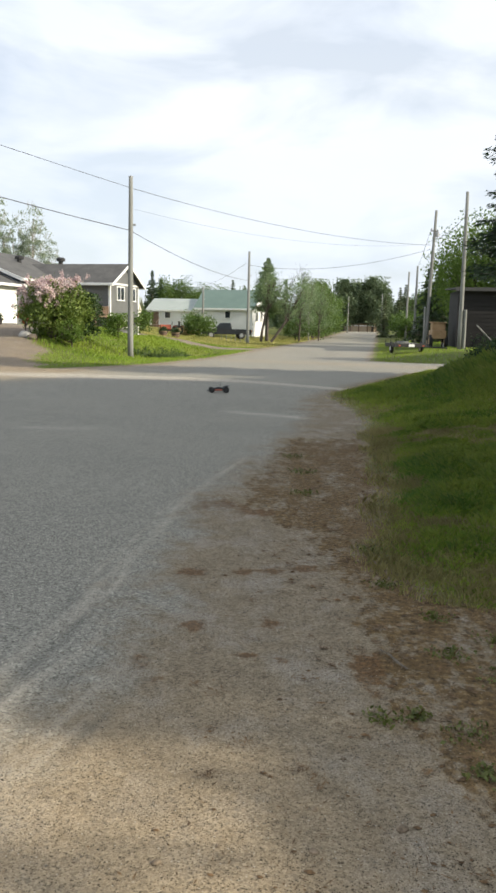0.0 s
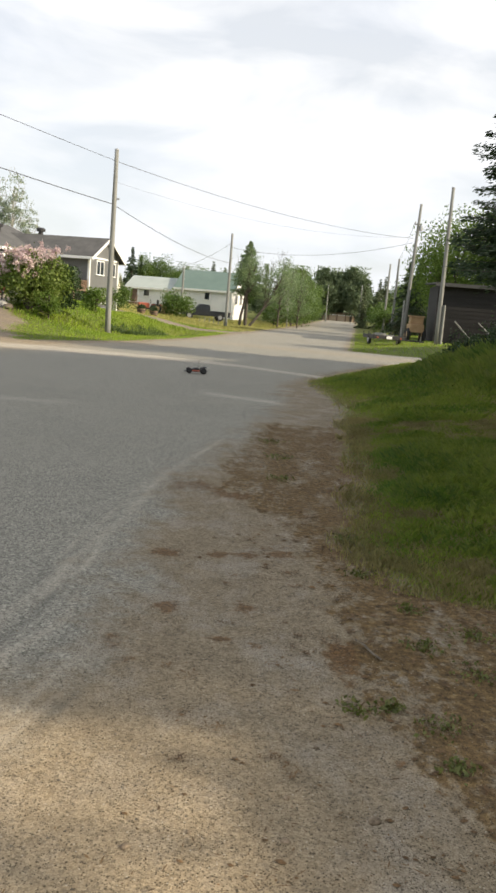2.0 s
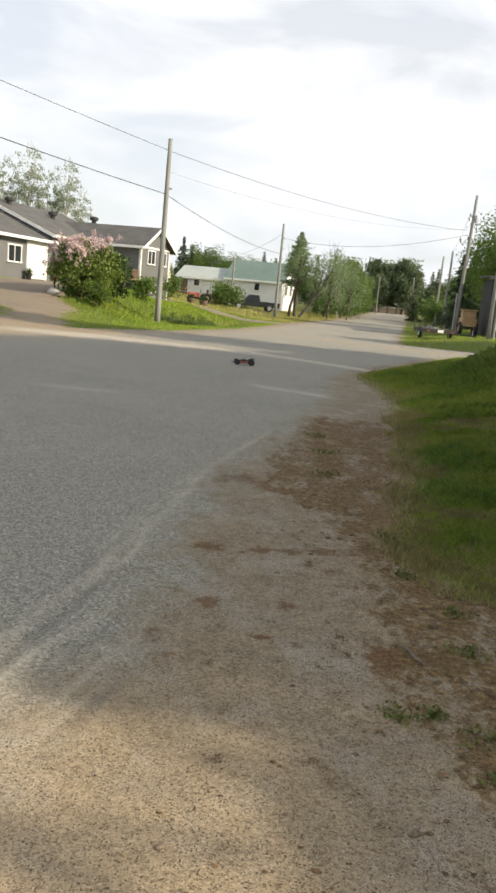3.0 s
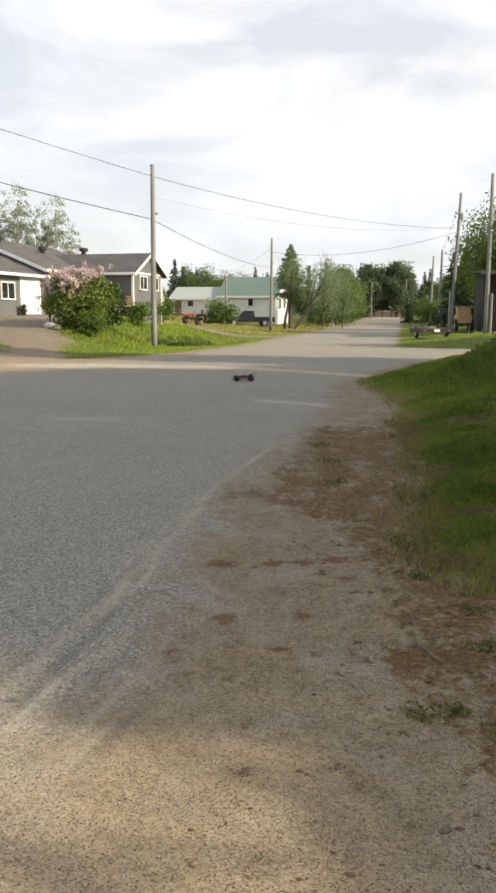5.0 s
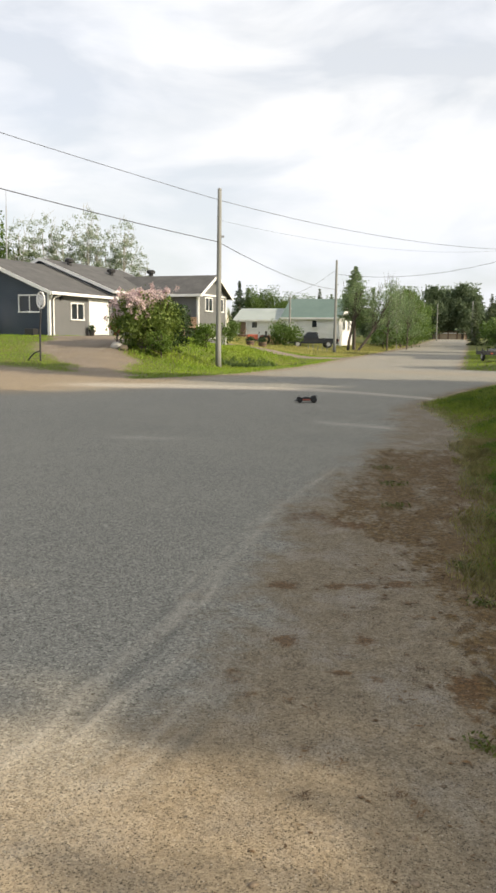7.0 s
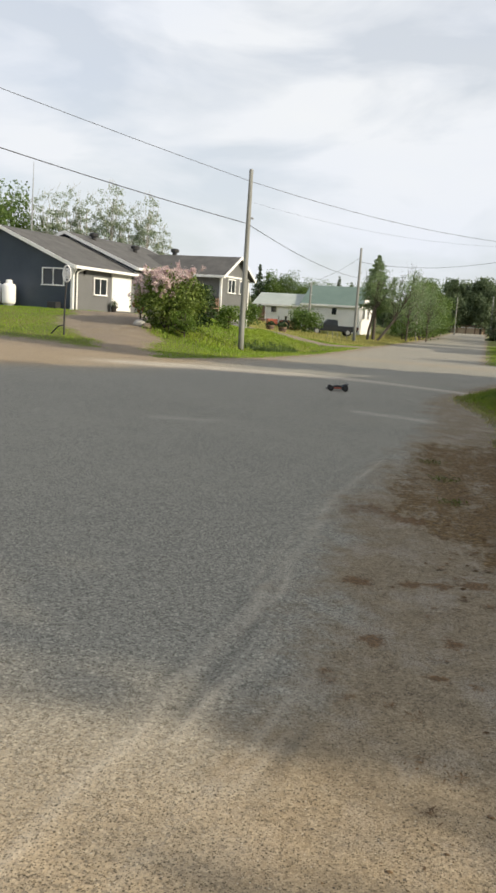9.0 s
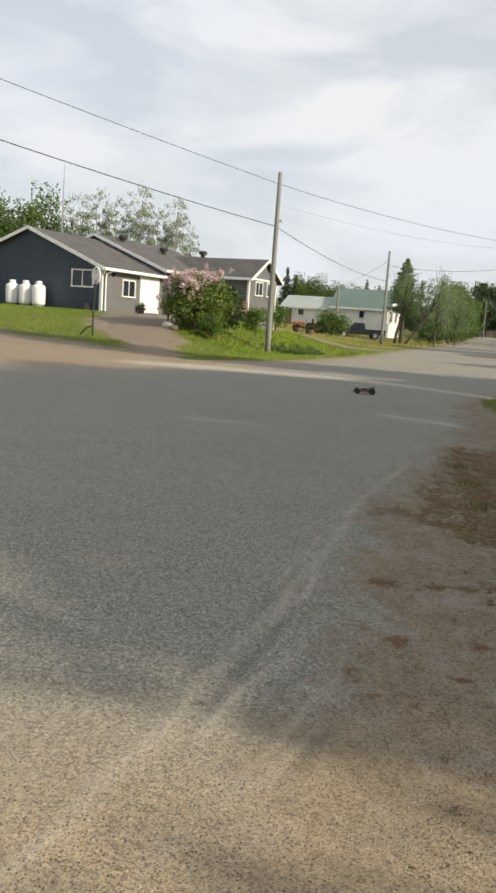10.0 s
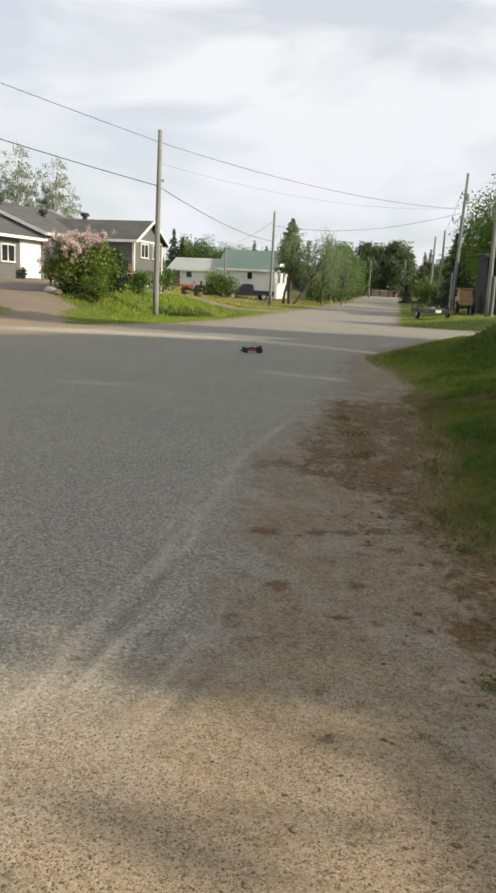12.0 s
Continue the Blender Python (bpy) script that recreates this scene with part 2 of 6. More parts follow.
    # loose stones over all of it, thicker in places
    thick = maths(n, l, "MULTIPLY", maths(n, l, "SUBTRACT", n_mid, 0.36), 0.9)
    dark = maths(n, l, "MAXIMUM", specks(74.0, maths(n, l, "ADD", 0.07, thick), 0.34), specks(150.0, maths(n, l, "ADD", 0.22, thick), 0.42))
    soil = mixc(n, l, maths(n, l, "MULTIPLY", dark, 0.82), soil, mixc(n, l, 1.0, soil, (0.20, 0.19, 0.17), "MULTIPLY"))
    soil = mixc(n, l, maths(n, l, "MULTIPLY", specks(90.0, 0.05, 0.30), 0.6), soil, (0.50, 0.46, 0.38))
    # turf under the blades
    turf = ramp(n, l, n_small, [(0.30, (0.06, 0.065, 0.014)), (0.55, (0.115, 0.125, 0.026)), (0.75, (0.20, 0.155, 0.055))])
    turf = mixc(n, l, 0.45, turf, ramp(n, l, n_big, [(0.35, (0.065, 0.115, 0.014)), (0.65, (0.15, 0.155, 0.035))]))
    g = edge(maths(n, l, "SUBTRACT", attr("d_grass"), 0.16), 1.0, 0.4, n_mid, n_small)
    g = maths(n, l, "MULTIPLY", g, maths(n, l, "SUBTRACT", 1.0, edge(attr("d_sand"), 1.5, 0.6, n_mid, n_small)))
    col = mixc(n, l, g, soil, turf)
    l.new(col, b.inputs["Base Color"])
    b.inputs["Roughness"].default_value = 0.93
    b.inputs["Specular IOR Level"].default_value = 0.25
    h = maths(n, l, "ADD", maths(n, l, "MULTIPLY", n_small, 0.8), maths(n, l, "ADD", maths(n, l, "MULTIPLY", n_grit, 0.7), maths(n, l, "MULTIPLY", n_fine, 0.5)))
    h = maths(n, l, "ADD", h, maths(n, l, "MULTIPLY", dark, 0.35))
    bump(n, l, b, h, 0.7, 0.011)
    return m


M_GROUND = ground_mat()
M_POLE = paint("weathered_pole_wood", (0.145, 0.150, 0.140), (0.275, 0.278, 0.260), 1.2, 30, 0.85, stretch=(8, 8, 0.4), relief=0.5)
M_SIDING = paint("grey_vinyl_siding", (0.135, 0.14, 0.143), (0.165, 0.17, 0.173), 0.7, 20, 0.55, relief=0.1)
lapped(M_SIDING)
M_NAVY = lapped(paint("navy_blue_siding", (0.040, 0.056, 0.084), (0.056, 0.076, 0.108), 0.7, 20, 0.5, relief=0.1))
M_TRIM = paint("white_trim_paint", (0.72, 0.72, 0.70), (0.82, 0.82, 0.80), 1.5, 30, 0.5, relief=0.08)
M_SHINGLE = paint("grey_asphalt_shingle", (0.052, 0.052, 0.052), (0.100, 0.098, 0.095), 1.2, 26, 0.95, relief=0.5, dist=0.01)
M_GLASS, _n, _l, _b = node_mat("dark_window_glass")
_b.inputs["Base Color"].default_value, _b.inputs["Roughness"].default_value = (0.02, 0.025, 0.03, 1), 0.06
M_WHITE = paint("white_clapboard", (0.70, 0.70, 0.70), (0.80, 0.80, 0.79), 0.6, 12, 0.6, relief=0.1)
lapped(M_WHITE, 0.15)
M_GREENROOF = paint("green_metal_roof", (0.085, 0.135, 0.112), (0.115, 0.172, 0.143), 0.5, 9, 0.45, relief=0.1)
M_PALEROOF = paint("pale_green_roof", (0.27, 0.31, 0.285), (0.35, 0.385, 0.355), 0.6, 9, 0.6, relief=0.1)
M_CONCRETE = paint("grey_concrete", (0.30, 0.29, 0.27), (0.42, 0.41, 0.38), 2, 35, 0.9)
M_BLACK = paint("black_paint", (0.012, 0.012, 0.013), (0.03, 0.03, 0.03), 4, 60, 0.5)
M_RUBBER = paint("black_rubber", (0.010, 0.010, 0.010), (0.028, 0.027, 0.026), 5, 70, 0.85)
M_TANK = paint("white_tank_paint", (0.74, 0.74, 0.73), (0.83, 0.83, 0.82), 2, 25, 0.35, relief=0.05)
M_STEEL = paint("galvanised_steel", (0.35, 0.36, 0.37), (0.5, 0.5, 0.5), 3, 40, 0.45, 0.7)
M_BARK = paint("rough_bark", (0.045, 0.036, 0.028), (0.12, 0.10, 0.08), 3, 22, 0.95, stretch=(3, 3, 0.6), relief=0.8, dist=0.02)
M_PALEBARK = paint("pale_poplar_bark", (0.22, 0.21, 0.18), (0.46, 0.44, 0.39), 3, 14, 0.9, relief=0.4)
M_LEAF = leaf_mat("broad_leaves", (0.045, 0.090, 0.016), (0.085, 0.155, 0.027), (0.155, 0.225, 0.045), 0.4)
# Lighter leaf green; sun on the crowns behind the shed is put into it.
M_LEAFBRIGHT = leaf_mat("sunlit_leaves", (0.065, 0.125, 0.018), (0.115, 0.20, 0.028), (0.20, 0.28, 0.055), 0.5)
M_LEAFPALE = leaf_mat("pale_poplar_leaves", (0.17, 0.225, 0.145), (0.28, 0.34, 0.23), (0.42, 0.47, 0.36), 0.5)
M_LEAFDARK = leaf_mat("dark_leaves", (0.015, 0.036, 0.010), (0.030, 0.064, 0.014), (0.052, 0.098, 0.022), 0.25)
M_NEEDLE = leaf_mat("spruce_needles", (0.016, 0.034, 0.015), (0.032, 0.062, 0.025), (0.058, 0.098, 0.038), 0.2)
# Both far needle greens are lightened to stand in for distance haze.
M_PINE = leaf_mat("hazy_needles", (0.058, 0.084, 0.040), (0.098, 0.130, 0.060), (0.155, 0.185, 0.088), 0.25)
M_FARPINE = leaf_mat("far_hazy_needles", (0.070, 0.108, 0.055), (0.112, 0.160, 0.080), (0.175, 0.225, 0.118), 0.38)
M_LILAC = leaf_mat("lilac_blossom", (0.42, 0.29, 0.30), (0.60, 0.46, 0.46), (0.78, 0.66, 0.64), 0.3, 2.0)
M_GRASS = leaf_mat("grass_blades", (0.105, 0.215, 0.014), (0.25, 0.45, 0.024), (0.50, 0.55, 0.085), 0.4, 0.9, True)
M_STRAW = leaf_mat("dry_grass_blades", (0.24, 0.22, 0.060), (0.40, 0.345, 0.115), (0.58, 0.50, 0.20), 0.35, 1.2, True)
M_WEED = leaf_mat("dusty_weed_leaves", (0.050, 0.072, 0.014), (0.105, 0.135, 0.026), (0.20, 0.205, 0.06), 0.35)
M_WILLOW = leaf_mat("grey_green_willow_leaves", (0.085, 0.148, 0.058), (0.160, 0.238, 0.102), (0.275, 0.345, 0.175), 0.5)
M_LAWN = leaf_mat("sunlit_lawn_blades", (0.155, 0.275, 0.012), (0.205, 0.335, 0.015), (0.285, 0.375, 0.028), 0.35, 0.25, True)
# Darker than the lawn: the ditch's shade is put into this green.
M_DITCH = leaf_mat("ditch_shade_blades", (0.034, 0.072, 0.009), (0.056, 0.108, 0.012), (0.090, 0.150, 0.022), 0.3, 0.6, True)
M_DRY = leaf_mat("dry_meadow_blades", (0.24, 0.28, 0.04), (0.36, 0.35, 0.08), (0.52, 0.45, 0.16), 0.3, 0.2, True)
M_LILACLEAF = leaf_mat("lilac_leaves", (0.060, 0.110, 0.018), (0.125, 0.195, 0.030), (0.25, 0.31, 0.07), 0.42)
M_WIRE = paint("black_cable", (0.02, 0.02, 0.022), (0.05, 0.05, 0.052), 5, 50, 0.6)
M_DECK = paint("brown_deck_wood", (0.12, 0.075, 0.05), (0.21, 0.14, 0.095), 2, 30, 0.8, stretch=(1, 1, 4))
M_SHED = paint("dark_shed_boards", (0.006, 0.0055, 0.006), (0.017, 0.015, 0.015), 0.9, 14, 0.8, stretch=(0.3, 0.3, 4), per_object=0.35)
M_RED = paint("faded_red_paint", (0.28, 0.055, 0.03), (0.42, 0.11, 0.06), 3, 40, 0.5)
M_TAN = paint("tan_machine_paint", (0.32, 0.20, 0.10), (0.46, 0.31, 0.17), 2, 30, 0.6)
M_TRUCK = paint("dark_grey_car_paint", (0.018, 0.02, 0.024), (0.03, 0.033, 0.038), 1, 40, 0.25, relief=0.02)
M_STONE = paint("grey_stone", (0.075, 0.060, 0.044), (0.24, 0.20, 0.15), 6, 50, 0.9, relief=0.6, per_object=0.5)
M_PEBBLE = paint("sandy_pebble", (0.10, 0.072, 0.045), (0.30, 0.23, 0.155), 14, 80, 0.9, relief=0.5, per_object=0.5)
M_TWIG = paint("dead_twig", (0.05, 0.030, 0.014), (0.19, 0.115, 0.055), 8, 60, 0.9)
M_BLUE = paint("blue_plastic", (0.02, 0.09, 0.22), (0.03, 0.13, 0.30), 3, 40, 0.45)

# ---------- building blocks ----------
def thing(name, label, category, at=(0, 0, 0), yaw=0.0, group=""):
    e = tagged(new(name), label, category, group)
    e.matrix_world = pose(*at, 0, 0, yaw)
    e.empty_display_size = 0.2
    return e


def finish(bm, mat, smooth=False):
    me = bpy.data.meshes.new("mesh")
    bm.normal_update()
    bm.to_mesh(me)
    bm.free()
    me.materials.append(mat)
    if smooth:
        me.shade_smooth()
    return me


def part(name, bm, mat, parent=None, label="", smooth=False):
    me = finish(bm, mat, smooth) if isinstance(bm, bmesh.types.BMesh) else bm
    ob = new(name, me)
    if parent is not None:
        ob.parent = parent
    if label:
        ob["label"] = label
    return ob


def box(bm, x0, x1, y0, y1, z0, z1, bevel=0.0):
    r = bmesh.ops.create_cube(bm, size=1.0, matrix=Matrix.Translation(((x0 + x1) / 2, (y0 + y1) / 2, (z0 + z1) / 2)) @ Matrix.Diagonal((x1 - x0, y1 - y0, z1 - z0, 1)))
    if bevel:
        es = list({e for v in r["verts"] for e in v.link_edges})
        bmesh.ops.bevel(bm, geom=es, offset=bevel, segments=2, affect="EDGES", profile=0.6)
    return bm


def boxes(*bs, bevel=0.0):
    bm = bmesh.new()
    for b in bs:
        box(bm, *b, bevel=bevel)
    return bm


def prism(bm, pts, depth_vec):
    """A flat outline given as 3D points, pushed along a vector."""
    d = Vector(depth_vec)
    lo = [bm.verts.new(Vector(p)) for p in pts]
    hi = [bm.verts.new(Vector(p) + d) for p in pts]
    bm.faces.new(lo[::-1])
    bm.faces.new(hi)
    k = len(pts)
    for i in range(k):
        bm.faces.new((lo[i], lo[(i + 1) % k], hi[(i + 1) % k], hi[i]))
    bmesh.ops.recalc_face_normals(bm, faces=bm.faces)
    return bm


def tube(bm, path, radii, sides=8):
    """A tapered tube along a path."""
    rings, prev = [], None
    for i, p in enumerate(path):
        p = Vector(p)
        d = (Vector(path[min(i + 1, len(path) - 1)]) - Vector(path[max(i - 1, 0)])).normalized()
        q = d.to_track_quat("Z", "Y")
        r = radii[i] if isinstance(radii, (list, tuple)) else radii
        ring = [bm.verts.new(p + q @ Vector((r * math.cos(2 * math.pi * k / sides), r * math.sin(2 * math.pi * k / sides), 0))) for k in range(sides)]
        if prev:
            # line the rings up to avoid twists
            off = min(range(sides), key=lambda o: (ring[o].co - prev[0].co).length)
            ring = ring[off:] + ring[:off]
            for k in range(sides):
                bm.faces.new((prev[k], prev[(k + 1) % sides], ring[(k + 1) % sides], ring[k]))
        else:
            bm.faces.new(ring[::-1])
        prev = ring
    bm.faces.new(prev)
    return bm


def lathe(bm, profile, sides=16, axis="Z", at=(0, 0, 0)):
    """A turned shape from (radius, height) pairs."""
    rings = []
    for r, z in profile:
        ring = []
        for k in range(sides):
            a = 2 * math.pi * k / sides
            v = Vector((r * math.cos(a), r * math.sin(a), z))
            if axis == "X":
                v = Vector((v.z, v.x, v.y))
            elif axis == "Y":
                v = Vector((v.x, v.z, v.y))
            ring.append(bm.verts.new(v + Vector(at)))
        rings.append(ring)
    for a, b in zip(rings, rings[1:]):
        for k in range(sides):
            bm.faces.new((a[k], a[(k + 1) % sides], b[(k + 1) % sides], b[k]))
    bm.faces.new(rings[0][::-1])
    bm.faces.new(rings[-1])
    bmesh.ops.recalc_face_normals(bm, faces=bm.faces)
    return bm


def quads_mesh(verts, mat, per=4):
    """A mesh of loose faces with per corners each, from an (n*per, 3) array."""
    nv = len(verts)
    nf = nv // per
    me = bpy.data.meshes.new("mesh")
    me.vertices.add(nv)
    me.vertices.foreach_set("co", np.ascontiguousarray(verts, dtype=np.float32).ravel())
    me.loops.add(nv)
    me.loops.foreach_set("vertex_index", np.arange(nv, dtype=np.int32))
    me.polygons.add(nf)
    me.polygons.foreach_set("loop_start", np.arange(0, nv, per, dtype=np.int32))
    me.update(calc_edges=True)
    me.materials.append(mat)
    return me


def unit(v):
    return v / np.maximum(np.linalg.norm(v, axis=1, keepdims=True), 1e-6)


def leaves(centres, size, rng, along=None, slim=0.55):
    """A bent-diamond leaf at each centre: (n*4, 3) corners."""
    k = len(centres)
    d = unit(rng.normal(size=(k, 3))) if along is None else unit(along + rng.normal(size=(k, 3)) * 0.25)
    s = unit(np.cross(d, rng.normal(size=(k, 3))))
    ln = (size * rng.uniform(0.6, 1.35, (k, 1)))
    out = np.empty((k, 4, 3))
    out[:, 0] = centres - d * ln * 0.5
    out[:, 1] = centres + s * ln * slim * 0.5
    out[:, 2] = centres + d * ln * 0.5
    out[:, 3] = centres - s * ln * slim * 0.5
    return out.reshape(-1, 3)


# ---------- lie of the land ----------
def ss(a, b, v):
    u = np.clip((v - a) / (b - a), 0, 1)
    return u * u * (3 - 2 * u)


LEFT_EDGE = ((-60, -16), (0, -14), (12, -12.5), (19.5, -10.6), (22, -7.6), (25.5, -5.9), (29, -4.8), (32.5, -3.2), (40.8, -1.2), (60.7, 1.9), (105.7, 9.2), (181, 20.8), (300, 39), (420, 57))
RIGHT_EDGE = ((-60, -9), (-10, -3.5), (0, -1.5), (2.0, -0.85), (3.1, -0.55), (4.9, -0.45), (7.2, -0.29), (10.6, 0.4), (13.4, 1.07), (17.8, 1.3), (20.9, 2.2), (29.7, 5.9), (31, 8), (33, 60), (37, 60), (38.5, 8), (39.5, 5.8), (71.7, 11.1), (170.8, 26.8), (300, 47), (420, 66))
RIGHT_TURF = ((-60, 8), (3.4, 4.2), (4.1, 1.9), (4.3, 1.2), (4.7, 0.95), (5, 0.88), (5.7, 0.94), (6.6, 1.15), (7.8, 1.44), (9.9, 1.58), (12.8, 1.95), (14.7, 2.12), (18.4, 1.98), (19.6, 2.12), (21, 2.7), (29.7, 6.2), (31, 8.5), (33, 61), (37, 61), (38.5, 8.3), (40, 6.1), (71.7, 11.3), (170, 27.1), (300, 48), (420, 67))
LEFT_TURF = ((-60, -20), (23, -24), (25.5, -13), (27.0, -7.4), (29.5, -5.5), (32.5, -3.9), (40.8, -1.8), (60.7, 1.2), (105, 8.4), (181, 20), (300, 38), (420, 56))


def along(table, y):
    return np.interp(y, [p[0] for p in table], [p[1] for p in table])


def land(x, y):
    x, y = np.asarray(x, float), np.asarray(y, float)
    e = along(LEFT_EDGE, y) - x
    f = x - along(RIGHT_TURF, y)
    amp = 1.42 - 0.40 * ss(48, 54, y) * ss(-14, -10, x) - 0.3 * ss(42, 48, y) * ss(-10, -7.5, x)
    z = amp * ss(28.5, 45, y) * ss(3.4, 9 + 5 * ss(60, 72, y), e)
    z = z - 0.65 * np.exp(-((e - 3.4) / 1.3) ** 2) * ss(40.6, 44, y) * (1 - ss(50, 56, y))
    z = z + (0.36 * ss(12, 20, y) * ss(0.8, 5, f) + 0.22 * ss(0, 3, f) * ss(4, 9, y)) * (1 - ss(29, 33, y))
    z = z - 0.14 * np.exp(-((x + 5.8) ** 2 + (y - 39.6) ** 2) / 4.0)
    z = z + 0.45 * ss(0, 6, f) * ss(38, 46, y)
    z = z + 0.006 * np.clip(y - 85, 0, 180)
    near = np.exp(-((x / 9) ** 2 + ((y - 5) / 12) ** 2))
    z = z + 0.012 * near * np.sin(x * 2.1 + 0.7 * y) * np.sin(y * 1.3 - 0.4 * x) * ss(-2, 1, x)
    return z


def gz(x, y):
    return float(land(x, y))


def drive_distance(x, y):
    """Positive on the gravel drives: the one to the grey house and the lane to the white one."""
    c = np.interp(y, [27, 31, 33, 36, 40, 44, 50], [-9.0, -9.2, -9.7, -11.6, -12.8, -13.7, -13.6])
    w = np.interp(y, [27, 31, 33, 36, 40, 44, 51], [1.7, 1.0, 1.1, 2.2, 2.2, 2.1, 2.1])
    c = c + 0.3 * np.sin(y * 1.1) + 0.2 * np.sin(y * 2.3 + 1)
    d1 = np.where((y > 26) & (y < 51.5), w - np.abs(x - c), -5.0)
    lane = np.interp(x, [-14, -9, -4, 2], [72, 64, 59, 56.5])
    d2 = np.where((x > -14) & (x < 2), 2.1 - np.abs(y - lane) * 0.9, -5.0)
    far = np.interp(x, [-40, -20, -13.7, -10, -8.5, -7], [44, 35.5, 32, 31.2, 30.4, 27.3]) + 0.35 * np.sin(x * 1.3)
    d3 = np.where((y > 20) & (x < -6.6), (far - y) * 0.8, -5.0)
    return np.maximum(np.maximum(d1, d2), d3)


def spots(x, y):
    """Rusty patches of rotted needles on the packed dirt."""
    v = np.zeros_like(x)
    for sx, sy, rx, ry in ((-0.44, 3.43, 0.07, 0.11), (-0.35, 3.26, 0.07, 0.05), (0.06, 3.56, 0.09, 0.035), (0.24, 3.50, 0.10, 0.035), (-0.23, 3.93, 0.10, 0.10), (0.19, 3.98, 0.08, 0.14), (-0.30, 4.83, 0.13, 0.12), (0.02, 4.88, 0.12, 0.10), (0.22, 4.92, 0.09, 0.10), (0.45, 4.97, 0.12, 0.10), (-0.25, 6.9, 0.22, 0.35), (0.12, 6.6, 0.2, 0.2), (0.62, 3.4, 0.1, 0.3)):
        v = v + 1.2 * np.exp(-((x - sx) / rx) ** 2 - ((y - sy) / ry) ** 2)
    return v


# wheel ruts along the road's edge: (y, x) runs, half width, strength
RUTS = (
    (((1.6, -1.40), (2.0, -1.30), (2.3, -1.24), (2.7, -1.13), (3.05, -1.08), (3.5, -1.01), (4.13, -0.87), (4.93, -0.77), (5.5, -0.65), (7.0, -0.51), (9.5, 0.05)), 0.036, 0.62),
    (((3.85, -0.89), (4.4, -0.75), (4.9, -0.70)), 0.020, 0.95),
    (((2.7, -1.00), (2.9, -0.95), (3.1, -0.90), (3.5, -0.75), (3.7, -0.69)), 0.022, 1.0),
    (((2.45, -0.78), (2.65, -0.73), (3.05, -0.61), (3.4, -0.50)), 0.021, 0.95),
    (((2.4, -0.74), (2.62, -0.66), (2.95, -0.54)), 0.017, 0.8),
    (((1.6, -1.05), (2.1, -0.92), (2.5, -0.78)), 0.03, 0.35),
    (((4.6, -0.92), (5.6, -0.76), (6.8, -0.62)), 0.02, 0.45),
)
TREADS = (
    (((2.9, -1.16), (3.5, -1.10), (4.1, -0.97), (4.8, -0.84)), 0.028, 0.6),
    (((2.8, -1.02), (3.5, -0.90), (3.95, -0.82), (4.4, -0.80)), 0.034, 0.9),
    (((2.6, -0.84), (3.1, -0.76), (3.5, -0.64)), 0.035, 0.7),
    (((2.5, -0.64), (2.95, -0.50), (3.3, -0.42)), 0.035, 0.6),
)


def runs(x, y, table):
    v = np.zeros_like(x)
    for pts, w, k in table:
        ys, xs = [p[0] for p in pts], [p[1] for p in pts]
        broken = 0.62 + 0.38 * np.sin(y * 5.3 + xs[0] * 40) * np.sin(y * 2.27 + xs[0] * 17)
        side = x - np.interp(y, ys, xs) - 0.008 * np.sin(y * 9 + xs[0] * 30)
        v = v + k * broken * np.exp(-(side / w) ** 2) * ss(ys[0] - 0.25, ys[0] + 0.25, y) * (1 - ss(ys[-1] - 0.5, ys[-1] + 0.4, y))
    return v


def tracks(x, y):
    """Pale ruts that run along the road's edge where tyres have dragged sand."""
    return runs(x, y, RUTS)


def pale_line(x, y):
    """The thin pale line across the mouth of the crossing."""
    c = np.interp(x, [-9, -5, -2, -0.5, 0.6, 2.2, 3.0], [24.4, 24.0, 23.7, 23.3, 22.6, 21.1, 20.3])
    w = np.interp(x, [-8, -2, 0.5, 2.5], [1.0, 0.62, 0.40, 0.34])
    return np.exp(-((y - c) / w) ** 2) * ss(-9.5, -6, x)


